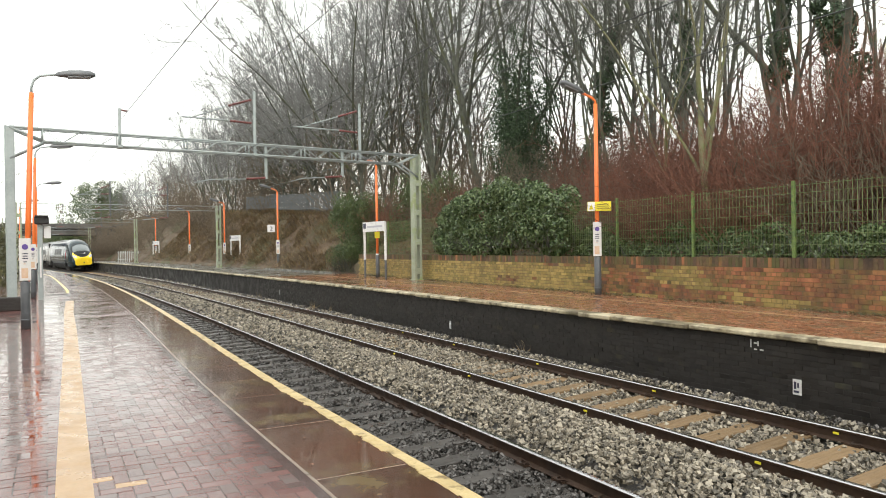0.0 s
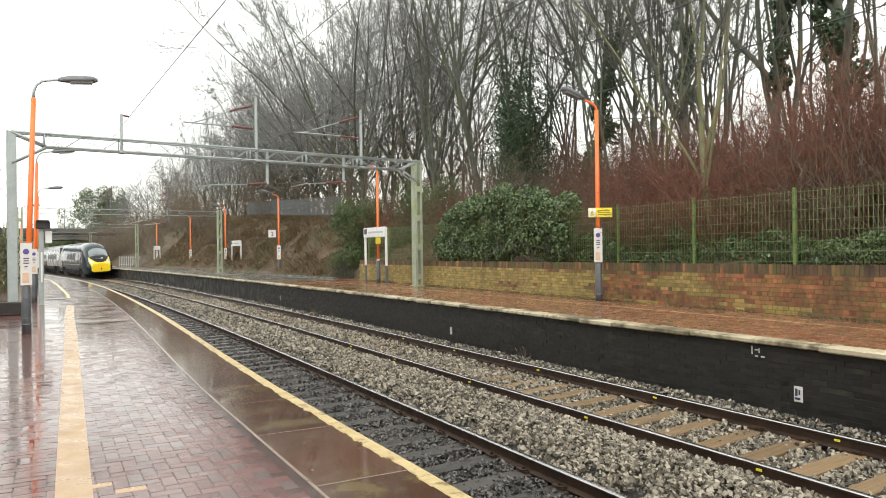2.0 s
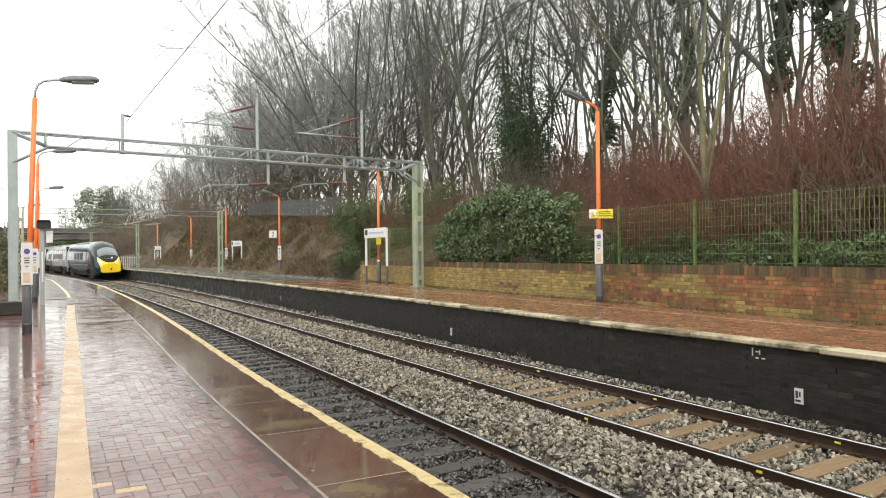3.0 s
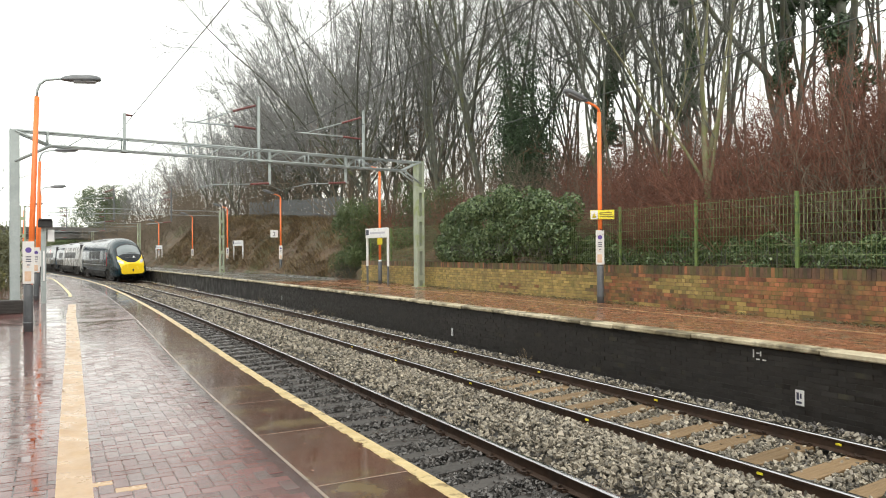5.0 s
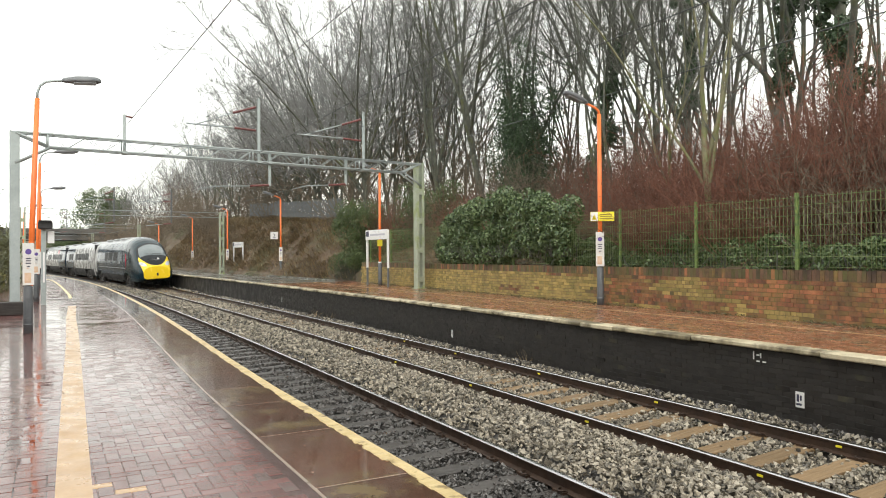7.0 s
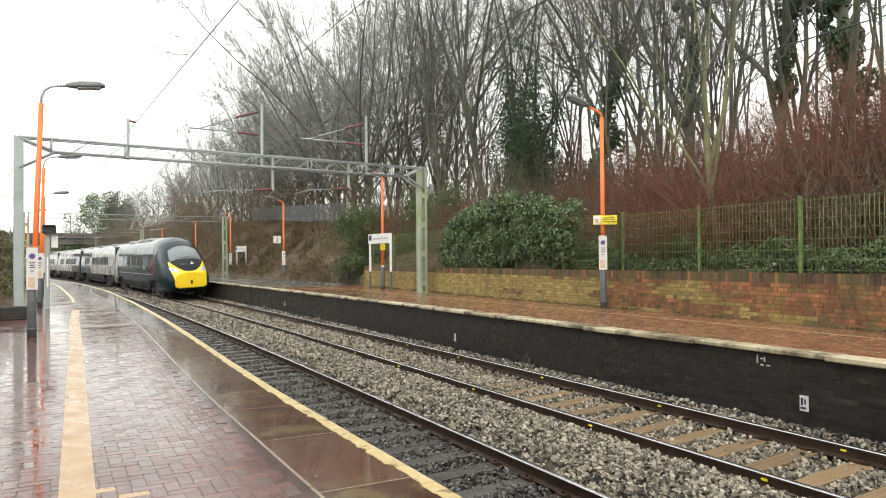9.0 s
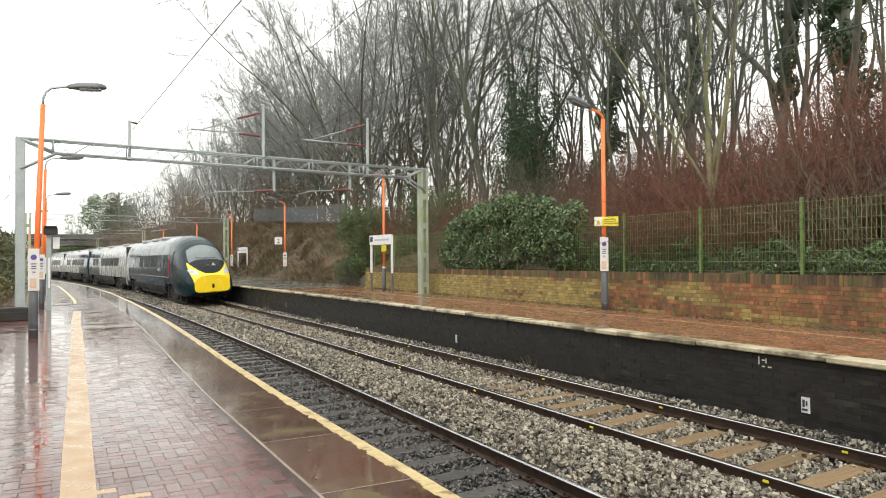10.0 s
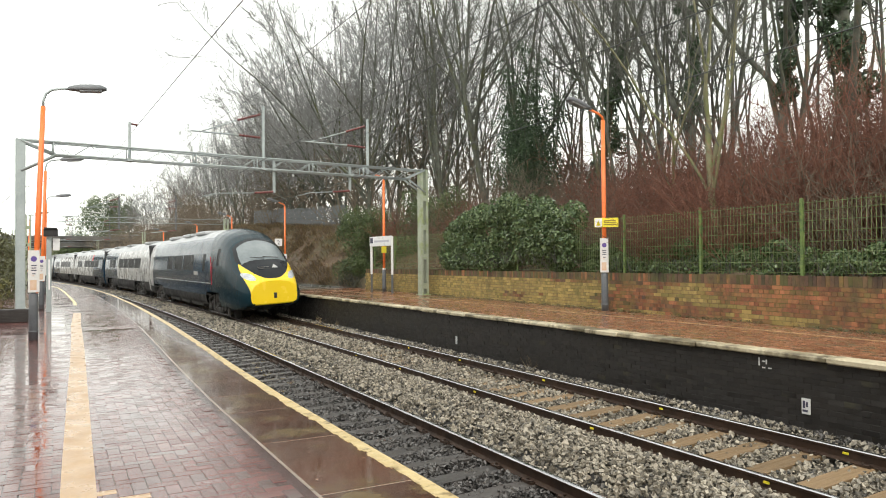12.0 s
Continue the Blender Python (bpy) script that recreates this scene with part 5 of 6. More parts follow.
M_LITTER = mat("dead_leaf", (.11, .062, .033), (.28, .18, .10), (.5, .8), 3, 12, 0, rand=.9, island=True)
M_PALISADE = mat("palisade_grey", (.085, .095, .10), (.16, .17, .175), (.5, .7), 2, 20, .1, .003)


class Twigs:
    """Gathers tapered round branches as arrays."""

    def __init__(self):
        self.v, self.f, self.n, self.spikes = [], [], 0, []

    def add(self, pts, r0, r1, sides):
        pts = np.asarray(pts, float)
        k = len(pts)
        d = np.gradient(pts, axis=0)
        d /= np.linalg.norm(d, axis=1)[:, None] + 1e-9
        ref = np.array((1.0, 0, 0)) if abs(d[0, 0]) < .8 else np.array((0, 1.0, 0))
        a = np.cross(d, ref)
        a /= np.linalg.norm(a, axis=1)[:, None] + 1e-9
        b = np.cross(d, a)
        r = np.linspace(r0, r1, k)[:, None]
        ang = np.arange(sides) * math.tau / sides
        ring = pts[:, None, :] + r[:, None] * (np.cos(ang)[None, :, None] * a[:, None, :] + np.sin(ang)[None, :, None] * b[:, None, :])
        self.v.append(ring.reshape(-1, 3))
        i, j = np.meshgrid(np.arange(k - 1), np.arange(sides), indexing="ij")
        i, j = i.ravel(), j.ravel()
        self.f.append(np.stack([i * sides + j, i * sides + (j + 1) % sides, (i + 1) * sides + (j + 1) % sides, (i + 1) * sides + j], -1) + self.n)
        self.n += k * sides

    def spike(self, path, r):
        """A straight three-sided twig that ends in a point."""
        self.spikes.append((*path[0], *path[-1], r))

    def mesh(self, name, m):
        v = [x.reshape(-1, 3) for x in self.v]
        quads = np.concatenate(self.f) if self.f else np.zeros((0, 4), int)
        tris = np.zeros((0, 3), int)
        if self.spikes:
            k = np.array(self.spikes)
            a, b, r = k[:, :3], k[:, 3:6], k[:, 6:7]
            d = b - a
            x = np.cross(d, np.where(np.abs(d[:, 2:3]) > np.abs(d[:, :1]), (1.0, 0, 0), (0, 0, 1.0)))
            x /= np.linalg.norm(x, axis=1)[:, None] + 1e-9
            y = np.cross(d, x)
            y /= np.linalg.norm(y, axis=1)[:, None] + 1e-9
            v.append(np.stack([a + x * r, a - x * r * .5 + y * r * .87, a - x * r * .5 - y * r * .87, b], 1).reshape(-1, 3))
            tris = (np.array([(0, 1, 3), (1, 2, 3), (2, 0, 3)])[None] + (self.n + np.arange(len(k)) * 4)[:, None, None]).reshape(-1, 3)
        v = np.concatenate(v)
        me = bpy.data.meshes.new(name)
        me.vertices.add(len(v))
        me.vertices.foreach_set("co", v.astype(np.float32).ravel())
        me.loops.add(quads.size + tris.size)
        me.loops.foreach_set("vertex_index", np.concatenate([quads.ravel(), tris.ravel()]).astype(np.int32))
        total = np.concatenate([np.full(len(quads), 4), np.full(len(tris), 3)]).astype(np.int32)
        me.polygons.add(len(total))
        me.polygons.foreach_set("loop_start", np.concatenate([[0], np.cumsum(total)[:-1]]).astype(np.int32))
        me.polygons.foreach_set("loop_total", total)
        me.update(calc_edges=True)
        me.materials.append(m)
        return smooth(me)


def bent(rng, p, d, length, n, wobble, up):
    """Points of a wandering branch."""
    pts, step = [np.array(p, float)], length / n
    d = np.array(d, float)
    for _ in range(n):
        d = d + rng.normal(scale=wobble, size=3) + np.array((0, 0, up))
        d /= np.linalg.norm(d)
        pts.append(pts[-1] + d * step)
    return np.array(pts)


def sideways(rng, d, angle):
    a = rng.normal(size=3)
    a -= d * a.dot(d)
    a /= np.linalg.norm(a)
    return d * math.cos(angle) + a * math.sin(angle)


def along(rng, path, lo, hi):
    """A place on a branch between two shares of its length, with the branch's direction there."""
    t = rng.uniform(lo, hi)
    n = len(path) - 1
    i = min(int(t * n), n - 1)
    d = path[i + 1] - path[i]
    return t, path[i] + d * (t * n - i), d / np.linalg.norm(d)


def tree_meshes(seed, height=20, stems=1, fork=.22, limbs=6, spread=.42, trunk_r=.12, bark=None, twig=None, subs=11, twigs=8, tips=3, thick=1.0, low=.12, wobble=.055):
    """A trunk that forks into rising limbs, each with boughs, twigs and twig tips. Also gives the paths of its wood."""
    rng = np.random.default_rng(seed)
    trunk, crown, paths, boughs = Twigs(), Twigs(), [], []
    for k in range(stems):
        a = rng.uniform(0, math.tau)
        foot = np.array((math.cos(a), math.sin(a), 0)) * .25 * (stems > 1)
        lean = np.array((math.cos(a), math.sin(a), 0)) * (.16 if stems > 1 else .05) + np.array((0, 0, 1.0))
        h = height * fork * rng.uniform(.8, 1.2)
        path = bent(rng, foot - np.array((0, 0, .4)), lean / np.linalg.norm(lean), h + .4, 6, .05, .02)
        trunk.add(path, trunk_r * 1.15, trunk_r * .85, 9)
        paths.append(path)
        per = max(2, round(limbs / stems))
        turn = rng.uniform(0, math.tau)
        for q in range(per):
            az = turn + q * math.tau / per + rng.uniform(-.4, .4)
            tilt = spread * (rng.uniform(.12, .4) if q == 0 else rng.uniform(.55, 1.15))
            d = np.array((math.cos(az) * math.sin(tilt), math.sin(az) * math.sin(tilt), math.cos(tilt)))
            root = path[-1] if q < 2 else path[rng.integers(3, 6)]
            limb = bent(rng, root, d, (height - root[2]) * rng.uniform(.78, 1.02), 13, wobble, .022)
            boughs.append((limb, trunk_r * rng.uniform(.48, .72)))
            paths.append(limb)
    for limb, r in boughs:
        trunk.add(limb, r, .014, 7)
        whole = float(np.linalg.norm(limb[-1] - limb[0]))
        for _ in range(subs):
            t, pt, d = along(rng, limb, low, .98)
            ln = whole * rng.uniform(.24, .46) * (1.12 - .68 * t)
            rs = max(.011, r * (1 - t) * .5)
            bough = bent(rng, pt, sideways(rng, d, rng.uniform(.45, .95)), ln, 6, .085, .055)
            (trunk if rs > .035 else crown).add(bough, rs, .007 * thick, 5 if rs > .035 else 3)
            for _ in range(twigs):
                t2, p2, d2 = along(rng, bough, .12, 1)
                l2 = ln * rng.uniform(.22, .48) * (1.15 - .55 * t2)
                tw = bent(rng, p2, sideways(rng, d2, rng.uniform(.4, .9)), l2, 2, .12, .05)
                crown.add(tw, .0095 * thick, .0055 * thick, 3)
                for _ in range(tips):
                    t3, p3, d3 = along(rng, tw, .15, 1)
                    crown.spike(bent(rng, p3, sideways(rng, d3, rng.uniform(.35, .8)), l2 * rng.uniform(.28, .65), 1, .10, .04), .0075 * thick)
    grow = height / max(float(v[:, 2].max()) for v in crown.v)
    for w in (trunk, crown):
        w.v = [v * np.array((1, 1, grow)) for v in w.v]
        w.spikes = [(a, b, c * grow, d, e, f * grow, r) for a, b, c, d, e, f, r in w.spikes]
    return trunk.mesh("trunk", bark or M_BARK), crown.mesh("crown", twig or M_TWIG), [q * np.array((1, 1, grow)) for q in paths]


WOOD = {}


def make_tree(seed, label, **kw):
    t = tagged(empty("tree"), label, "tree", "bare trees on the bank")
    tr, cr, WOOD[seed] = tree_meshes(seed, **kw)
    piece("trunk", tr, t, Matrix())
    piece("crown", cr, t, Matrix())
    return t


def leaf_cloud(rng, centres, normals, size, name, m):
    """Small folded leaves at the centres, facing roughly along the normals."""
    base = np.array([(0, -1, 0), (.55, 0, .18), (0, 1, 0), (-.55, 0, .18)], float)
    faces = np.array([(0, 1, 2), (0, 2, 3)])
    n = len(centres)
    z = normals + rng.normal(scale=.55, size=(n, 3))
    z /= np.linalg.norm(z, axis=1)[:, None]
    x = np.cross(z, rng.normal(size=(n, 3)))
    x /= np.linalg.norm(x, axis=1)[:, None]
    y = np.cross(z, x)
    turns = np.stack([x, y, z], -1)
    s = rng.uniform(.6, 1.25, (n, 1)) * size * np.ones((1, 3))
    v, f = scattered(base, faces, np.asarray(centres), turns, s)
    return from_arrays(name, v, f, m)


def lumpy(rng, n, size, lumps, squash=(1, 1, 1), fill=.25):
    """Leaf places and normals over a heap of rounded lumps: (x, y, z, r)."""
    per = np.array([l[3] ** 2 for l in lumps])
    pick = rng.choice(len(lumps), n, p=per / per.sum())
    l = np.array(lumps)[pick]
    d = rng.normal(size=(n, 3))
    d /= np.linalg.norm(d, axis=1)[:, None]
    r = l[:, 3:4] * (1 - fill * rng.random((n, 1)) ** 2)
    return l[:, :3] + d * r * np.array(squash), d


def place(px_bearing, dist_x):
    """A spot at the bearing in degrees from +y and at the distance to the right."""
    return dist_x, dist_x / math.tan(radians(px_bearing))


def ground_at(x, y):
    i = int(np.argmin((LINE_X - x) ** 2 + (LINE_Y - y) ** 2))
    u = (x - LINE_X[i]) * math.cos(LINE_A[i]) - (y - LINE_Y[i]) * math.sin(LINE_A[i])
    return bank(float(LINE_S[i]), float(u))


SEEDS = (11, 12, 13, 14, 15, 18)
TREES = [make_tree(11, "tall bare winter tree with many upright grey branches", stems=2, height=20, limbs=7, fork=.16, spread=.40, trunk_r=.11),
         make_tree(12, "tall bare winter tree with a forked grey trunk", height=21, limbs=5, fork=.24, spread=.46, trunk_r=.14),
         make_tree(13, "bare winter tree with slender grey stems", stems=4, height=18, limbs=8, fork=.20, spread=.30, trunk_r=.07),
         make_tree(14, "tall bare winter tree with a single dark trunk", height=21, limbs=6, fork=.36, spread=.44, trunk_r=.15),
         make_tree(15, "bare winter tree with spreading grey branches", stems=2, height=17, limbs=6, fork=.14, spread=.58, trunk_r=.10),
         make_tree(18, "broad bare winter tree whose low fork opens like a fan", height=20, limbs=5, fork=.12, spread=.34, trunk_r=.17)]
FAR_TREES = [make_tree(16, "tall bare winter tree in the row along the cutting", height=18.5, limbs=8, fork=.17, spread=.62, subs=14, twigs=7, tips=4, thick=1.7, low=.08, twig=M_HAZETWIG),
             make_tree(17, "broad bare winter tree in the row along the cutting", stems=2, height=18.0, limbs=8, fork=.14, spread=.70, subs=14, twigs=7, tips=4, thick=1.7, low=.08, twig=M_HAZETWIG)]
MOSSY = make_tree(21, "slender tree with a pale mossy stem beside the fence", height=9.5, limbs=5, fork=.36, spread=.40, trunk_r=.085, bark=M_MOSSBARK, subs=9, twigs=6, tips=2, wobble=.09)


def ivy_on(seed, paths, z0, z1, r, n):
    """Ivy leaves that wrap the trunk and the lower limbs between two heights, thinning upwards."""
    rng = np.random.default_rng(seed)
    lumps = []
    for path in paths:
        for a, b in zip(path, path[1:]):
            for _ in range(4):
                q = a + (b - a) * rng.random()
                t = (q[2] - z0) / (z1 - z0)
                if 0 <= t <= 1 and rng.random() < 1.25 - .7 * t:
                    w = r * (.62 - .34 * t) * rng.uniform(.6, 1.1)
                    o = rng.normal(scale=.32 * r * (1 - .6 * t), size=3)
                    lumps.append((q[0] + o[0], q[1] + o[1], q[2] + o[2], w))
    p, d = lumpy(rng, n, .1, lumps, (1, 1, 1.35))
    return leaf_cloud(rng, p, d, .062, "ivy", M_IVYDARK)


def plant_trees():
    rng = random.Random(9)
    first = set()
    # bearing, distance to the right, which tree, ivy (z0, z1, r, leaves)
    spots = [(24.6, 19, 0, None), (26.6, 21, 1, None), (28.2, 19, 5, None), (30.0, 23, 4, None), (32.0, 19.5, 3, None),
             (35.2, 20, 5, (1.2, 8.6, 1.6, 34000)), (37.2, 24, 2, None), (39.6, 20.5, 3, (1.8, 8.2, .85, 10000)),
             (42.2, 19, 2, None), (44.4, 22, 0, None), (47.3, 20, 1, (3.4, 9, .5, 4500)), (49.5, 24, 5, None), (53.2, 18.5, 3, (4.4, 8.5, .6, 6000)), (55.4, 20, 0, (4.4, 7.5, .45, 3000)), (58.8, 17.5, 1, (3.8, 9, .7, 7000)),
             (61, 21, 2, None), (29.2, 28, 1, None), (31.0, 27, 0, None), (38.4, 27, 0, None), 
             (43.4, 27, 1, None), (46.0, 26, 2, None), (48.3, 27, 0, None), (51.2, 27, 2, None)]
    for b, x, k, ivy in spots:
        X, Y = place(b, x)
        sc = rng.uniform(.92, 1.06)
        m = Matrix.Translation((X, Y, ground_at(X, Y))) @ Matrix.Rotation(rng.uniform(0, 6.28), 4, "Z")
        if k in first:
            t = copy_thing(TREES[k], m @ Matrix.Scale(sc, 4))
        else:
            t = TREES[k]
            t.matrix_basis = m
            first.add(k)
        if ivy:
            piece("ivy", ivy_on(int(b * 10), WOOD[SEEDS[k]] if k == 5 else WOOD[SEEDS[k]][:3], *ivy), t, Matrix())
            tagged(t, "bare winter tree with its trunk wrapped in dark green ivy")
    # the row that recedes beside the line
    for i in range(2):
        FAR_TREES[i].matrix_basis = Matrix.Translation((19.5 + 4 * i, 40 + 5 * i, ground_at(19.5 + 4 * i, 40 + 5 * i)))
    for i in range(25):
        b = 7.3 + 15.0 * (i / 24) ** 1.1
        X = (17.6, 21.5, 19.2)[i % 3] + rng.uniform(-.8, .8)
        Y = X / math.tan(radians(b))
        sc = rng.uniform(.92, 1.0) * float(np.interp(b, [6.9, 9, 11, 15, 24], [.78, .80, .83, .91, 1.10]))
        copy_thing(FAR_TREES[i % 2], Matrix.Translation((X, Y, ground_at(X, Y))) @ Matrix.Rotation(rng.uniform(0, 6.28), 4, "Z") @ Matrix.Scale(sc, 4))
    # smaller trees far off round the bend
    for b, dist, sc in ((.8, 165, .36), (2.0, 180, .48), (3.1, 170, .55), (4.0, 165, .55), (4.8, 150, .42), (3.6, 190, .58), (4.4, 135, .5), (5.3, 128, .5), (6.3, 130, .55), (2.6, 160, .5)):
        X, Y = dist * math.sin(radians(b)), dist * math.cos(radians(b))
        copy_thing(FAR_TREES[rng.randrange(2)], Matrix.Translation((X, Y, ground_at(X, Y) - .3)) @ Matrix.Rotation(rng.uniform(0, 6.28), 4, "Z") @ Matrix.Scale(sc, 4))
    # unseen trees added on the bank behind the near platform, to darken train reflections
    for i in range(4):
        pt = at(40 + i * 26, -15 - 3 * (i % 3))
        copy_thing(FAR_TREES[i % 2], Matrix.Translation((pt.x, pt.y, ground_at(pt.x, pt.y))) @ Matrix.Rotation(rng.uniform(0, 6.28), 4, "Z") @ Matrix.Scale(.7, 4))
    X, Y = place(49.6, 14.3)
    MOSSY.matrix_basis = Matrix.Translation((X, Y, ground_at(X, Y))) @ Matrix.Rotation(radians(5), 4, "Y") @ Matrix.Rotation(radians(-7), 4, "X")
    X, Y = place(45.6, 15.6)
    copy_thing(MOSSY, Matrix.Translation((X, Y, ground_at(X, Y))) @ Matrix.Rotation(2.1, 4, "Z") @ Matrix.Scale(.75, 4))
    # one whose twigs reach in from behind the near platform
    copy_thing(TREES[4], Matrix.Translation((-4.0, 27, -.4)) @ Matrix.Scale(.38, 4))


plant_trees()


# ---- scrub ----
def shrub(seed, m, label, stems=110, height=3.2, side_twigs=9, tips=1, arch=-.03):
    """A tangle of arching stems with side twigs."""
    rng = np.random.default_rng(seed)
    t, side = Twigs(), Twigs()
    for _ in range(stems):
        a, r = rng.uniform(0, math.tau), 1.1 * math.sqrt(rng.random())
        d = np.array((math.cos(a) * r * .3, math.sin(a) * r * .3, 1)) + rng.normal(scale=.25, size=3)
        ln = height * rng.uniform(.45, 1.15)
        st = bent(rng, (math.cos(a) * r, math.sin(a) * r, -.15), d / np.linalg.norm(d), ln, 4, .20, arch)
        t.add(st, .011, .004, 3)
        for _ in range(side_twigs):
            q, pt, dd = along(rng, st, .15, 1)
            tw = bent(rng, pt, sideways(rng, dd, rng.uniform(.5, 1.2)), ln * rng.uniform(.14, .36), 1, .25, .0)
            side.spike(tw, .0085)
            for _ in range(tips):
                q, pt, dd = along(rng, tw, .2, 1)
                side.spike(bent(rng, pt, sideways(rng, dd, rng.uniform(.5, 1.1)), ln * rng.uniform(.06, .18), 1, .2, .0), .0065)
    s = tagged(empty("shrub"), label, "shrub", "leafless scrub on the bank")
    piece("stem_clump", t.mesh("stem_clump", m), s, Matrix())
    piece("crown", side.mesh("crown", m), s, Matrix())
    return s


def plant_scrub():
    rng = random.Random(4)
    kinds = [shrub(31, M_REDTWIG, "tangled russet leafless shrub on the bank"), shrub(32, M_REDTWIG, "dense reddish-brown thicket of bare stems", 125, 3.6),
             shrub(33, M_BROWNTWIG, "tangled brown leafless shrub on the bank", 80, 3.0, 6, 1),
             shrub(34, M_BROWNTWIG, "low brown brambles on the open slope", 45, 2.6, 6, 0)]
    used = set()

    def put(k, x, y, sc, zs=1.0):
        m = Matrix.Translation((x, y, ground_at(x, y))) @ Matrix.Rotation(rng.uniform(0, 6.28), 4, "Z") @ Matrix.Diagonal((sc, sc, sc * zs, 1))
        if k in used:
            copy_thing(kinds[k], m)
        else:
            kinds[k].matrix_basis = m
            used.add(k)

    for x, y0, y1, n, sc, zs in ((14.6, 6, 16, 8, .85, .75), (16.2, 5, 20, 12, 1.05, .85), (18.2, 5, 30, 13, 1.15, .85), (20.5, 7, 36, 9, 1.1, .75), (23.5, 11, 36, 10, 1.5, .95)):
        for i in range(n):
            y = y0 + (y1 - y0) * (i + rng.uniform(.2, .8)) / n
            f = float(np.interp(y, [5, 10, 13, 17, 30], [1.75, 1.5, 1.1, 1.0, 1.0]))
            put(rng.choice((0, 1, 1, 0, 2)) if y < 16 else rng.choice((0, 2, 2)), x + rng.uniform(-.5, .5), y, sc * rng.uniform(.85, 1.15), zs * f)
    for i in range(9):
        put(rng.choice((0, 2)), 15.2 + rng.uniform(-.6, .8), 24 + i * 1.4, .8, .9)
    # brambles on the open slope further along
    for i in range(46):
        s = 37 + i * 1.35 + rng.uniform(-1, 1)
        u = rng.uniform(10.9, 15.5)
        p = at(s, u)
        grown = float(np.interp(s, [37, 52, 66, 98], [1, 1.1, 2.0, 2.6]))
        put(3 if s < 62 or i % 2 else 2, p.x, p.y, rng.uniform(.45, .8) * grown, rng.uniform(.45, .8))
    for i in range(30):
        Y = 36 + i * 3.2
        X = rng.uniform(17, 24)
        put(3 if i % 2 else 2, X, Y, rng.uniform(1.8, 2.4), rng.uniform(.9, 1.3))
    for b, dist, sc in ((1.6, 150, 3.4), (2.4, 145, 4.2), (3.1, 140, 4.6), (3.7, 150, 5.0), (4.3, 132, 4.6), (4.9, 138, 4.8), (5.4, 120, 4.0), (5.9, 128, 4.4), (6.5, 115, 3.8), (7.1, 118, 3.6), (.8, 150, 2.8)):
        put(3, dist * math.sin(radians(b)), dist * math.cos(radians(b)), sc, .85)
    # thickets that close the outside of the bend before the bridge
    for i in range(26):
        s = 100 + i * 1.0
        pt = at(s, 8.6 + rng.uniform(0, 4.5) + max(0, (112 - s) * .25))
        put((3, 2, 3)[i % 3], pt.x, pt.y, rng.uniform(1.3, 1.9), rng.uniform(.8, 1.2))
    for i in range(22):
        s = 95 + i * 3.5
        p = at(s, 11.5 + rng.uniform(0, 8))
        put(3, p.x, p.y, rng.uniform(1.6, 2.4), rng.uniform(.7, 1.1))


plant_scrub()


# ---- evergreen: ivy mound on the fence, laurels, ground ivy ----
def evergreen(name, label, seed, lumps, n, size, m, category="bush", base=None, squash=(1, 1, 1)):
    rng = np.random.default_rng(seed)
    b = tagged(empty(name), label, category)
    p, d = lumpy(rng, n, size, lumps, squash)
    ob = piece("foliage", leaf_cloud(rng, p, d, size, "foliage", m), b, Matrix())
    t = Twigs()
    for x, y, z, r in lumps[:70]:
        for _ in range(6):
            e = np.array((x, y, z)) + rng.normal(scale=r * .5, size=3) * np.array(squash)
            t.add(bent(rng, (x + rng.normal() * .15, y + rng.normal() * .15, base if base is not None else min(l[2] - l[3] for l in lumps) - .2), (e - np.array((x, y, z - r))) / (np.linalg.norm(e - np.array((x, y, z - r))) + .01), r * 1.6, 4, .1, .03), .018, .006, 3)
    piece("wood", t.mesh("wood", M_BARK), b, Matrix())
    return b


def wall_point(y, back):
    f = (y - WALL_A.y) / (WALL_B.y - WALL_A.y)
    return WALL_A.x + (WALL_B.x - WALL_A.x) * f + back


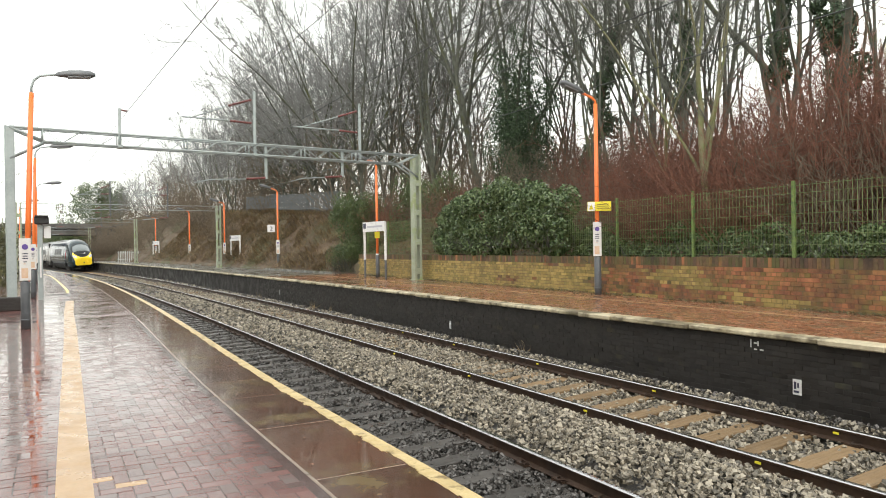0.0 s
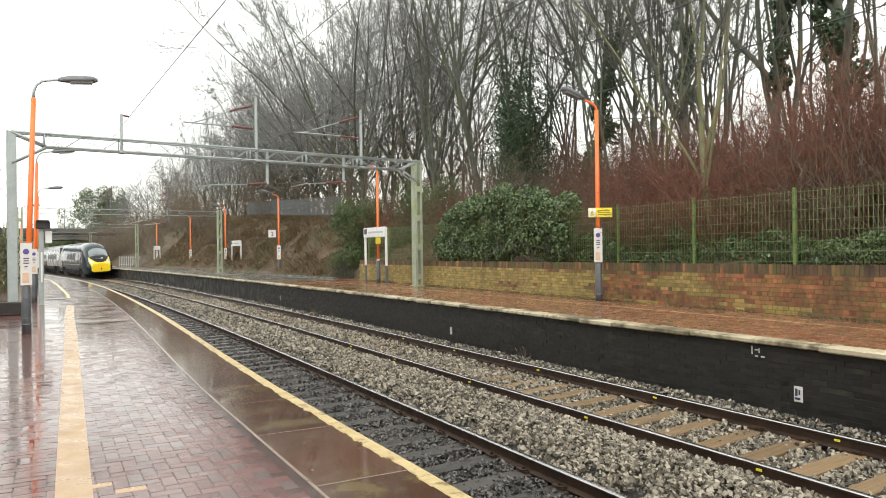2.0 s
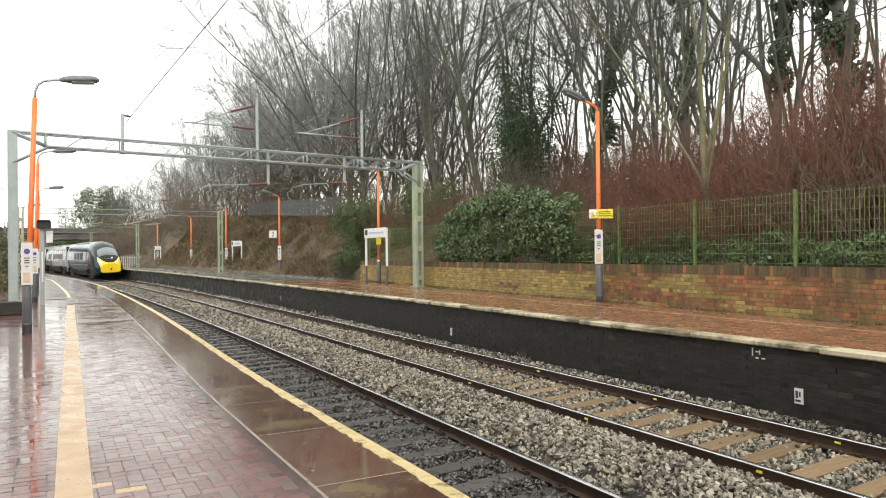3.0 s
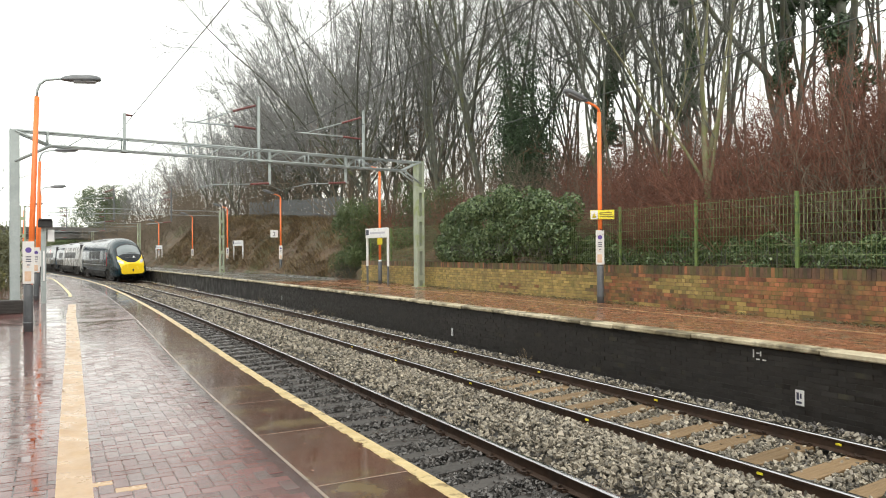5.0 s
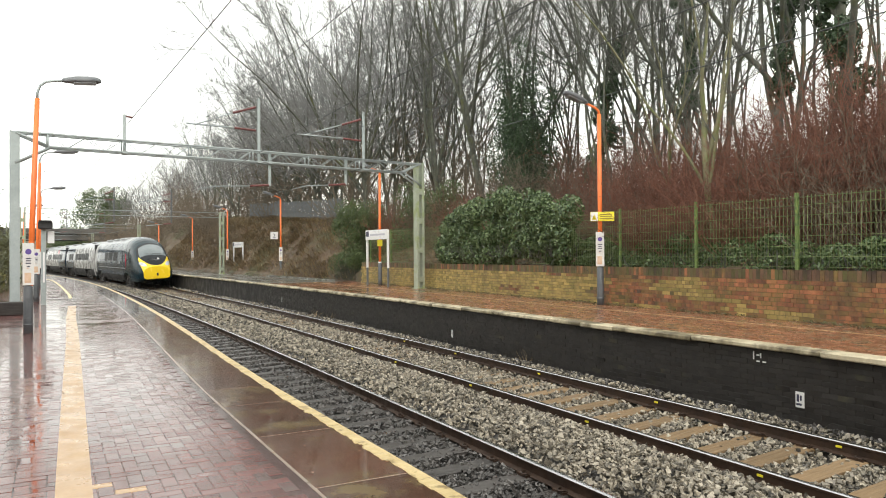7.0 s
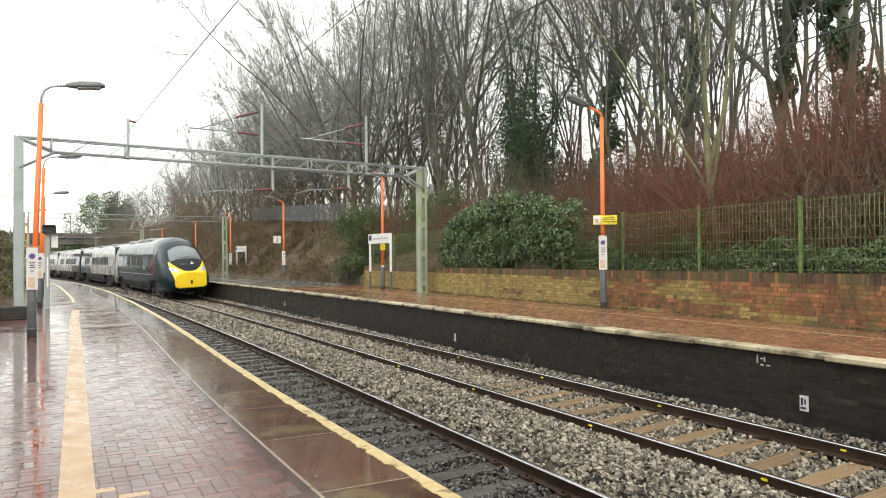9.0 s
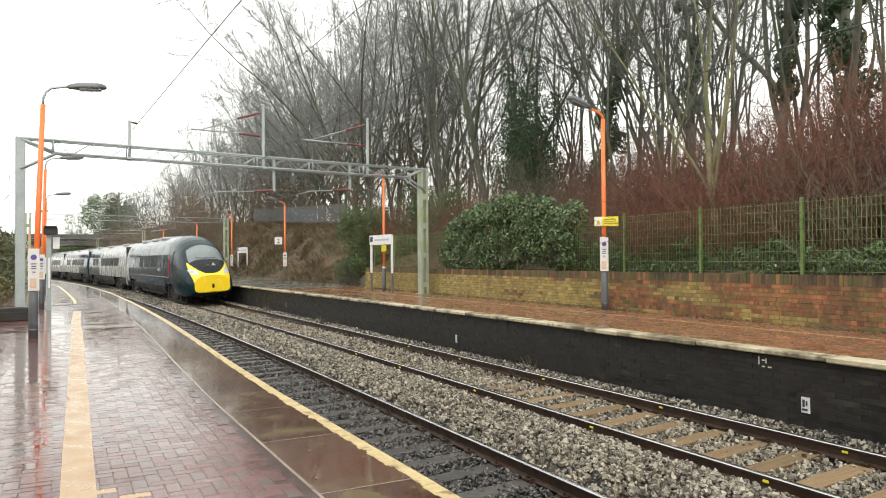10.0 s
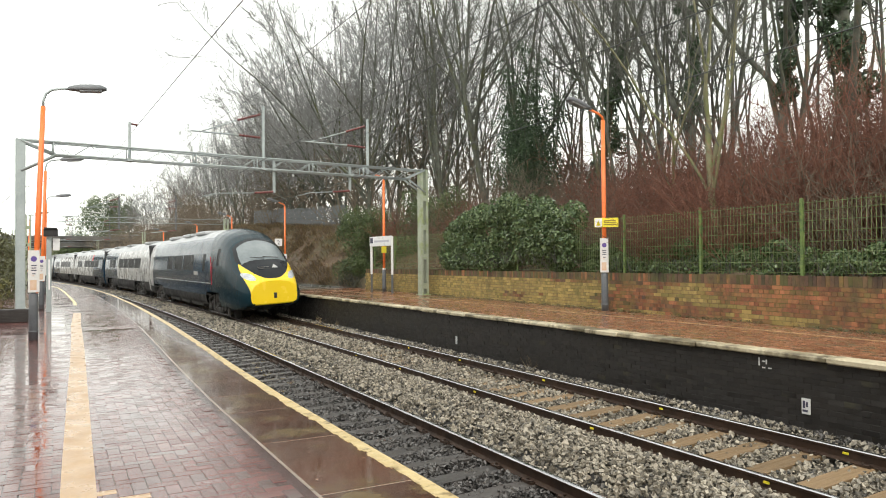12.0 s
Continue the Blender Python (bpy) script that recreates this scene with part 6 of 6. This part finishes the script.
def plant_evergreens():
    rng = random.Random(17)
    lumps = []
    for i in range(230):
        y = rng.uniform(16.2, 24.1)
        hump = 2.15 * math.sin(math.pi * min(1, max(.12, (y - 13.6) / 12.6))) ** .55
        z = 1.38 + rng.random() * hump
        lumps.append((wall_point(y, .05 + abs(rng.gauss(0, .22)) + .25 * (z > 1.2 + hump) * rng.random()), y, z, rng.uniform(.20, .36)))
    evergreen("ivy_mound", "large dense mound of dark glossy ivy over the fence", 41, lumps, 42000, .055, M_IVY_HIGHLIT, base=1.5)
    lumps = [(wall_point(y, .9 + rng.uniform(0, .8)), y, 1.35 + rng.uniform(0, .5), rng.uniform(.3, .55)) for y in [6.5 + .34 * i for i in range(32)]]
    evergreen("ground_ivy", "low dark ivy and weeds behind the fence", 42, lumps, 22000, .045, M_IVY_HIGHLIT, "ground cover", squash=(1, 1, .55))
    lumps = [(wall_point(y, .35 + rng.uniform(0, .7)), y, 1.22 + rng.uniform(0, .28), rng.uniform(.16, .34)) for y in [3.6 + .17 * i for i in range(76)]]
    evergreen("ground_ivy", "dark trailing ivy along the top of the brick wall", 46, lumps, 13000, .042, M_IVY_HIGHLIT, "ground cover", base=1.2, squash=(1, 1, .6))
    lumps = [(13.9 + rng.uniform(-.9, .9), 34.8 + rng.uniform(-1.4, 1.4), 1.0 + rng.uniform(0, 3.2), rng.uniform(.32, .6)) for _ in range(60)]
    evergreen("laurel_bush", "tall rounded green laurel bush at the end of the wall", 43, lumps, 17000, .055, M_LAUREL)
    lumps = [(15.6 + rng.uniform(-.9, .9), 30.5 + rng.uniform(-2.2, 2.2), 1.5 + rng.uniform(0, 3.0), rng.uniform(.5, .8)) for _ in range(30)]
    evergreen("laurel_bush", "green laurel bush behind the wall and fence", 44, lumps, 13000, .055, M_LAUREL)
    lumps = [(-3.3 + rng.uniform(-1.0, .8), rng.uniform(33, 62), -.3 + rng.uniform(0, 3.4), rng.uniform(.6, .95)) for _ in range(64)]
    evergreen("hedge", "tall untrimmed hedge behind the near platform", 62, lumps, 9000, .10, M_BRAMBLE_DARK)
    # far evergreens round the bend
    for b, dist, h, w in ((2.0, 150, 7.0, 5.0), (3.0, 158, 7.5, 4.2), (1.1, 145, 5.2, 3.8)):
        X, Y = dist * math.sin(radians(b)), dist * math.cos(radians(b))
        g = ground_at(X, Y)
        lumps = [(X + rng.uniform(-w, w), Y + rng.uniform(-3, 3), g + rng.uniform(.5, h), rng.uniform(.9, 1.7)) for _ in range(40)]
        evergreen("evergreen_tree", "dark green evergreen tree far along the cutting", 45 + int(b * 3), lumps, 17000, .13, M_LAUREL, "tree")
    lumps = [(-2.9 + rng.uniform(-1.0, .9), 28.5 + rng.uniform(-3, 3), -.4 + rng.uniform(0, 1.5), rng.uniform(.35, .6)) for _ in range(26)]
    evergreen("bramble_bush", "yellowish-green brambles beside the near platform", 61, lumps, 4200, .065, M_BRAMBLE)


M_BRAMBLE_DARK = mat("hedge_leaf", (.045, .05, .018), (.105, .11, .042), (.4, .6), 3, 12, 0, rand=.9, island=True)
M_BRAMBLE = mat("bramble_leaf", (.07, .075, .018), (.17, .16, .05), (.4, .6), 3, 12, 0, rand=.9, island=True)
plant_evergreens()


def litter():
    """Dead leaves and dry stalks on the slopes."""
    rng = np.random.default_rng(8)
    n = 26000
    s, u = rng.uniform(34, 85, n), rng.uniform(10.4, 16, n)
    z = np.array([bank(a, b) for a, b in zip(s, u)]) + .04
    p = many(s, u, z)
    tagged(new("leaf_litter", leaf_cloud(rng, p, np.tile((-.5, 0, .8), (n, 1)), .048, "leaf_litter", M_LITTER)), "brown dead leaves lying on the slope", "leaf litter", kind="stuff")
    n = 12000
    s, u = rng.uniform(33, 90, n), rng.uniform(10.4, 16.5, n)
    thick = np.array([noise.noise(Vector((a * .18, b * .5, 3))) for a, b in zip(s, u)]) > -.05
    s, u = s[thick], u[thick]
    p = many(s, u, np.array([bank(a, b) for a, b in zip(s, u)]) + rng.uniform(.03, .22, len(s)))
    tagged(new("slope_weeds", leaf_cloud(rng, p, np.tile((-.5, 0, .8), (len(s), 1)), .06, "slope_weeds", M_BRAMBLE_DARK)), "low green weeds and brambles on the slope", "weeds", kind="stuff")
    n = 5000
    y = rng.uniform(4, 34, n)
    x = np.array([wall_point(a, 0) for a in y]) + rng.uniform(.35, 3.5, n)
    z = np.array([ground_at(a, b) for a, b in zip(x, y)]) + .04
    tagged(new("leaf_litter", leaf_cloud(rng, np.stack([x, y, z], -1), np.tile((-.4, 0, .9), (n, 1)), .06, "leaf_litter", M_LITTER)), "dead leaves lying behind the retaining wall", "leaf litter", kind="stuff")

    # dry grass that hangs down the slope in tussocks
    n = 16000
    cs, cu = rng.uniform(34.5, 84, 900), rng.uniform(10.7, 15.5, 900)
    pick = rng.integers(0, 900, n)
    s, u = cs[pick] + rng.normal(scale=.20, size=n), cu[pick] + rng.normal(scale=.20, size=n)
    p = many(s, u, np.array([bank(a, b) for a, b in zip(s, u)]))
    a = np.interp(s, LINE_S, LINE_A)
    down = np.stack([-np.cos(a), np.sin(a), 0 * a], -1) + rng.normal(scale=.55, size=(n, 3)) * np.array((1, 1, 0))
    ln = rng.uniform(.22, .60, (n, 1))
    up = np.array((0, 0, 1.0))
    mid, tip = p + (up * .8 + down * .35) * ln * .6, p + (up * .45 + down * .95) * ln
    wide = np.cross(down, up) * .017
    v = np.stack([p - wide, p + wide, mid + wide, mid - wide, tip + wide * .2, tip - wide * .2], 1).reshape(-1, 3)
    f = (np.array([(0, 1, 2, 3), (3, 2, 4, 5)])[None] + (np.arange(n) * 6)[:, None, None]).reshape(-1, 4)
    tagged(new("dry_grass", from_arrays("dry_grass", v, f, M_STRAW)), "brown dry grass hanging down the slope", "grass", kind="stuff")
    # moss, weeds and dead leaves gathered at the foot of the retaining wall
    for n, m, size, label in ((5000, M_BRAMBLE_DARK, .022, "dark green moss and weeds along the foot of the brick wall"), (1500, M_LITTER, .024, "dead leaves along the foot of the brick wall")):
        y = rng.uniform(2, 32.4, n)
        keep = np.array([noise.noise(Vector((q * .6, 0, 4))) for q in y]) > rng.uniform(-.6, .35, n)
        y = y[keep]
        x = np.array([wall_point(q, 0) for q in y]) - .01 - np.abs(rng.normal(scale=.11, size=len(y)))
        z = Z_FAR + rng.uniform(.004, .05, len(y)) * (1 + 0 * x)
        tagged(new("wall_weeds", leaf_cloud(rng, np.stack([x, y, z], -1), np.tile((-.3, 0, .9), (len(y), 1)), size, "wall_weeds", m)), label, "weeds", kind="stuff")


litter()


# ---- palisade fence on the crest ----
def palisade():
    f = tagged(empty("palisade_fence"), "grey steel palisade fence along the top of the slope", "fence")
    a, b = Vector((16.2, 43.5, 0)), Vector((16.4, 70, 0))
    bm = bmesh.new()
    box(bm, -.012, -.045, 0, .012, .045, 1.5)
    pale = mesh_of(bm, "pale", M_PALISADE)
    n = 130
    for i in range(n):
        p = a.lerp(b, i / n)
        p.z = ground_at(p.x, p.y)
        piece("pale", pale, f, Matrix.Translation(p))
    for h in (.35, 1.2):
        bm = bmesh.new()
        tube(bm, [a.lerp(b, k / 10) + Vector((.03, 0, ground_at(*(a.lerp(b, k / 10))[:2]) + h)) for k in range(11)], .03, 4)
        part("rail", bm, M_PALISADE, f)


palisade()


# ---- road bridge far round the bend ----
M_BRIDGE = mat("weathered_bridge", (.075, .072, .068), (.15, .145, .135), (.6, .9), .8, 8, .2, .01, stain=(.05, .05, .045), stain_scale=.4)


def bridge():
    b = tagged(empty("road_bridge"), "dark brick road bridge across the railway in the distance", "bridge")
    m = frame_at(128, 3.0, 0)
    bm = bmesh.new()
    box(bm, -30, -1, 4.3, 16, 6, 5.3, bevel=.05)
    part("deck", bm, M_BRIDGE, b, m=m)
    bm = bmesh.new()
    box(bm, -30, -1.4, 5.3, 16, -.9, 6.1, bevel=.05)
    part("parapet", bm, M_BRIDGE, b, m=m)
    for x0, x1 in ((-30, -7), (8.4, 16)):
        bm = bmesh.new()
        box(bm, x0, -1.2, -1.0, x1, 6, 4.3, bevel=.05)
        part("abutment", bm, M_BRIDGE, b, m=m)


bridge()


# ---- small things along the far platform ----
def far_details():
    bm = bmesh.new()
    sweep(bm, stations(34, 92, 2), [(10.30, Z_FAR), (10.46, Z_FAR), (10.46, Z_FAR + .10), (10.30, Z_FAR + .10)])
    tagged(new("kerb", mesh_of(bm, "kerb", M_GREYPAVE)), "low concrete kerb along the back of the far platform", "kerb", kind="structure")
    gate = tagged(empty("platform_gate", along_y(8.2, 96, Z_FAR, 5)), "pale steel gate at the end of the far platform", "gate")
    bm = bmesh.new()
    box(bm, -.04, -.012, 0, .04, .012, 1.35)
    slat = mesh_of(bm, "slat", M_LENS)
    for i in range(14):
        piece("slat", slat, gate, Matrix.Translation((-1.4 + i * .21, 0, 0)))
    for z in (.3, 1.1):
        bm = bmesh.new()
        box(bm, -1.5, .012, z, 1.45, .04, z + .06)
        part("rail", bm, M_LENS, gate)
    rng = np.random.default_rng(77)
    for s, u, n in ((25.5, 6.25, 26), (24.2, 6.35, 12), (33.0, 6.3, 14), (12.6, 6.5, 8)):
        t = Twigs()
        for _ in range(n):
            d = np.array((rng.normal() * .5, rng.normal() * .5, 1.0))
            t.add(bent(rng, (rng.normal() * .04, rng.normal() * .04, -.03), d / np.linalg.norm(d), rng.uniform(.15, .4), 4, .2, -.08), .006, .002, 3)
        o = new("grass_tuft", t.mesh("grass_tuft", M_STRAW))
        o.matrix_basis = Matrix.Translation(at(s, u, float(bed_height(s, u))))
        tagged(o, "small dry grass tuft growing in the ballast", "grass tuft", "grass tufts")


far_details()


def platform_leaves():
    """A few fallen leaves stuck to the wet paving."""
    rng = np.random.default_rng(91)
    n = 60
    s, u = rng.uniform(4.6, 16, n), rng.uniform(-2.8, -.1, n)
    p = many(s, u, np.full(n, .006))
    base = np.tile((0, 0, 1.0), (n, 1))
    me = leaf_cloud(rng, p, base * 6, .018, "fallen_leaves", M_LITTER)
    tagged(new("fallen_leaves", me), "small wet fallen leaves scattered on the paving", "fallen leaves", kind="stuff")


platform_leaves()


# ---- red paving blocks of the near platform, laid in a herringbone ----
def lay_blocks():
    rng = random.Random(21)
    bm = bmesh.new()
    box(bm, -.0985, -.0485, -.05, .0985, .0485, 0, bevel=.004)
    block = mesh_of(bm, "paving_block", M_PAVE_BLOCK)
    bm = bmesh.new()
    box(bm, -.0985, -.0485, -.05, .0985, .0485, 0, bevel=.004)
    pale = mesh_of(bm, "paving_block", M_LINE)
    near, rest = [], []
    for b in range(42, 180):
        for a in range(-36, -8):
            k = (a - b) % 4
            if k not in (0, 3):
                continue
            across = k == 0
            u = (a + (1.0 if across else .5)) * .1
            s = (b + (.5 if across else 1.0)) * .1
            u += edge_drift(s)
            lim = float(np.interp(s, [5, 10.8, 21], [-2.32, -2.25, -2.10]))
            if u > -.83 + edge_drift(s) - (.1 if across else .05) or lim + .09 < u < lim + .13:
                continue
            row = (s, u, across, rng.uniform(-.001, .001), rng.gauss(0, .14), rng.gauss(0, .14))
            (near if s < 6.7 and u > -2.2 and len(near) < 298 else rest).append(row)
    for s, u, across, dz, ta, tb in near:
        worn = across and s < 5.5 and rng.random() < .10
        piece("paving_block", pale if worn else block, near_platform,
              frame_at(s, u, dz, 0 if across else 90) @ Matrix.Rotation(radians(ta), 4, "X") @ Matrix.Rotation(radians(tb), 4, "Y"))
    w, l, h = .0485, .0985, .0
    base = np.array([(-l, -w, -.03), (l, -w, -.03), (l, w, -.03), (-l, w, -.03), (-l + .003, -w + .003, 0), (l - .003, -w + .003, 0), (l - .003, w - .003, 0), (-l + .003, w - .003, 0)])
    quads = np.array([(4, 5, 6, 7), (0, 1, 5, 4), (1, 2, 6, 5), (2, 3, 7, 6), (3, 0, 4, 7)])
    p = np.array([at(s, u, dz) for s, u, c, dz, ta, tb in rest])
    t = np.array([np.array((Matrix.Rotation(-heading(s) + (0 if c else math.pi / 2), 3, "Z") @ Matrix.Rotation(radians(ta), 3, "X") @ Matrix.Rotation(radians(tb), 3, "Y"))) for s, u, c, dz, ta, tb in rest])
    v, f = scattered(base, quads, p, t, np.ones((len(rest), 3)))
    ob = new("paving_blocks", from_arrays("paving_blocks", v, f, M_PAVE))
    ob.parent = near_platform
    tagged(ob, "wet red paving blocks", kind="stuff")


M_PAVE_BLOCK = mat("wet_paving_block", (.098, .040, .036), (.19, .092, .082), (.03, .24), 1.5, 50, .06, .003, sheen_scale=1.1, rand=.5, stain=(.12, .085, .08), stain_scale=.5)
lay_blocks()


motions()
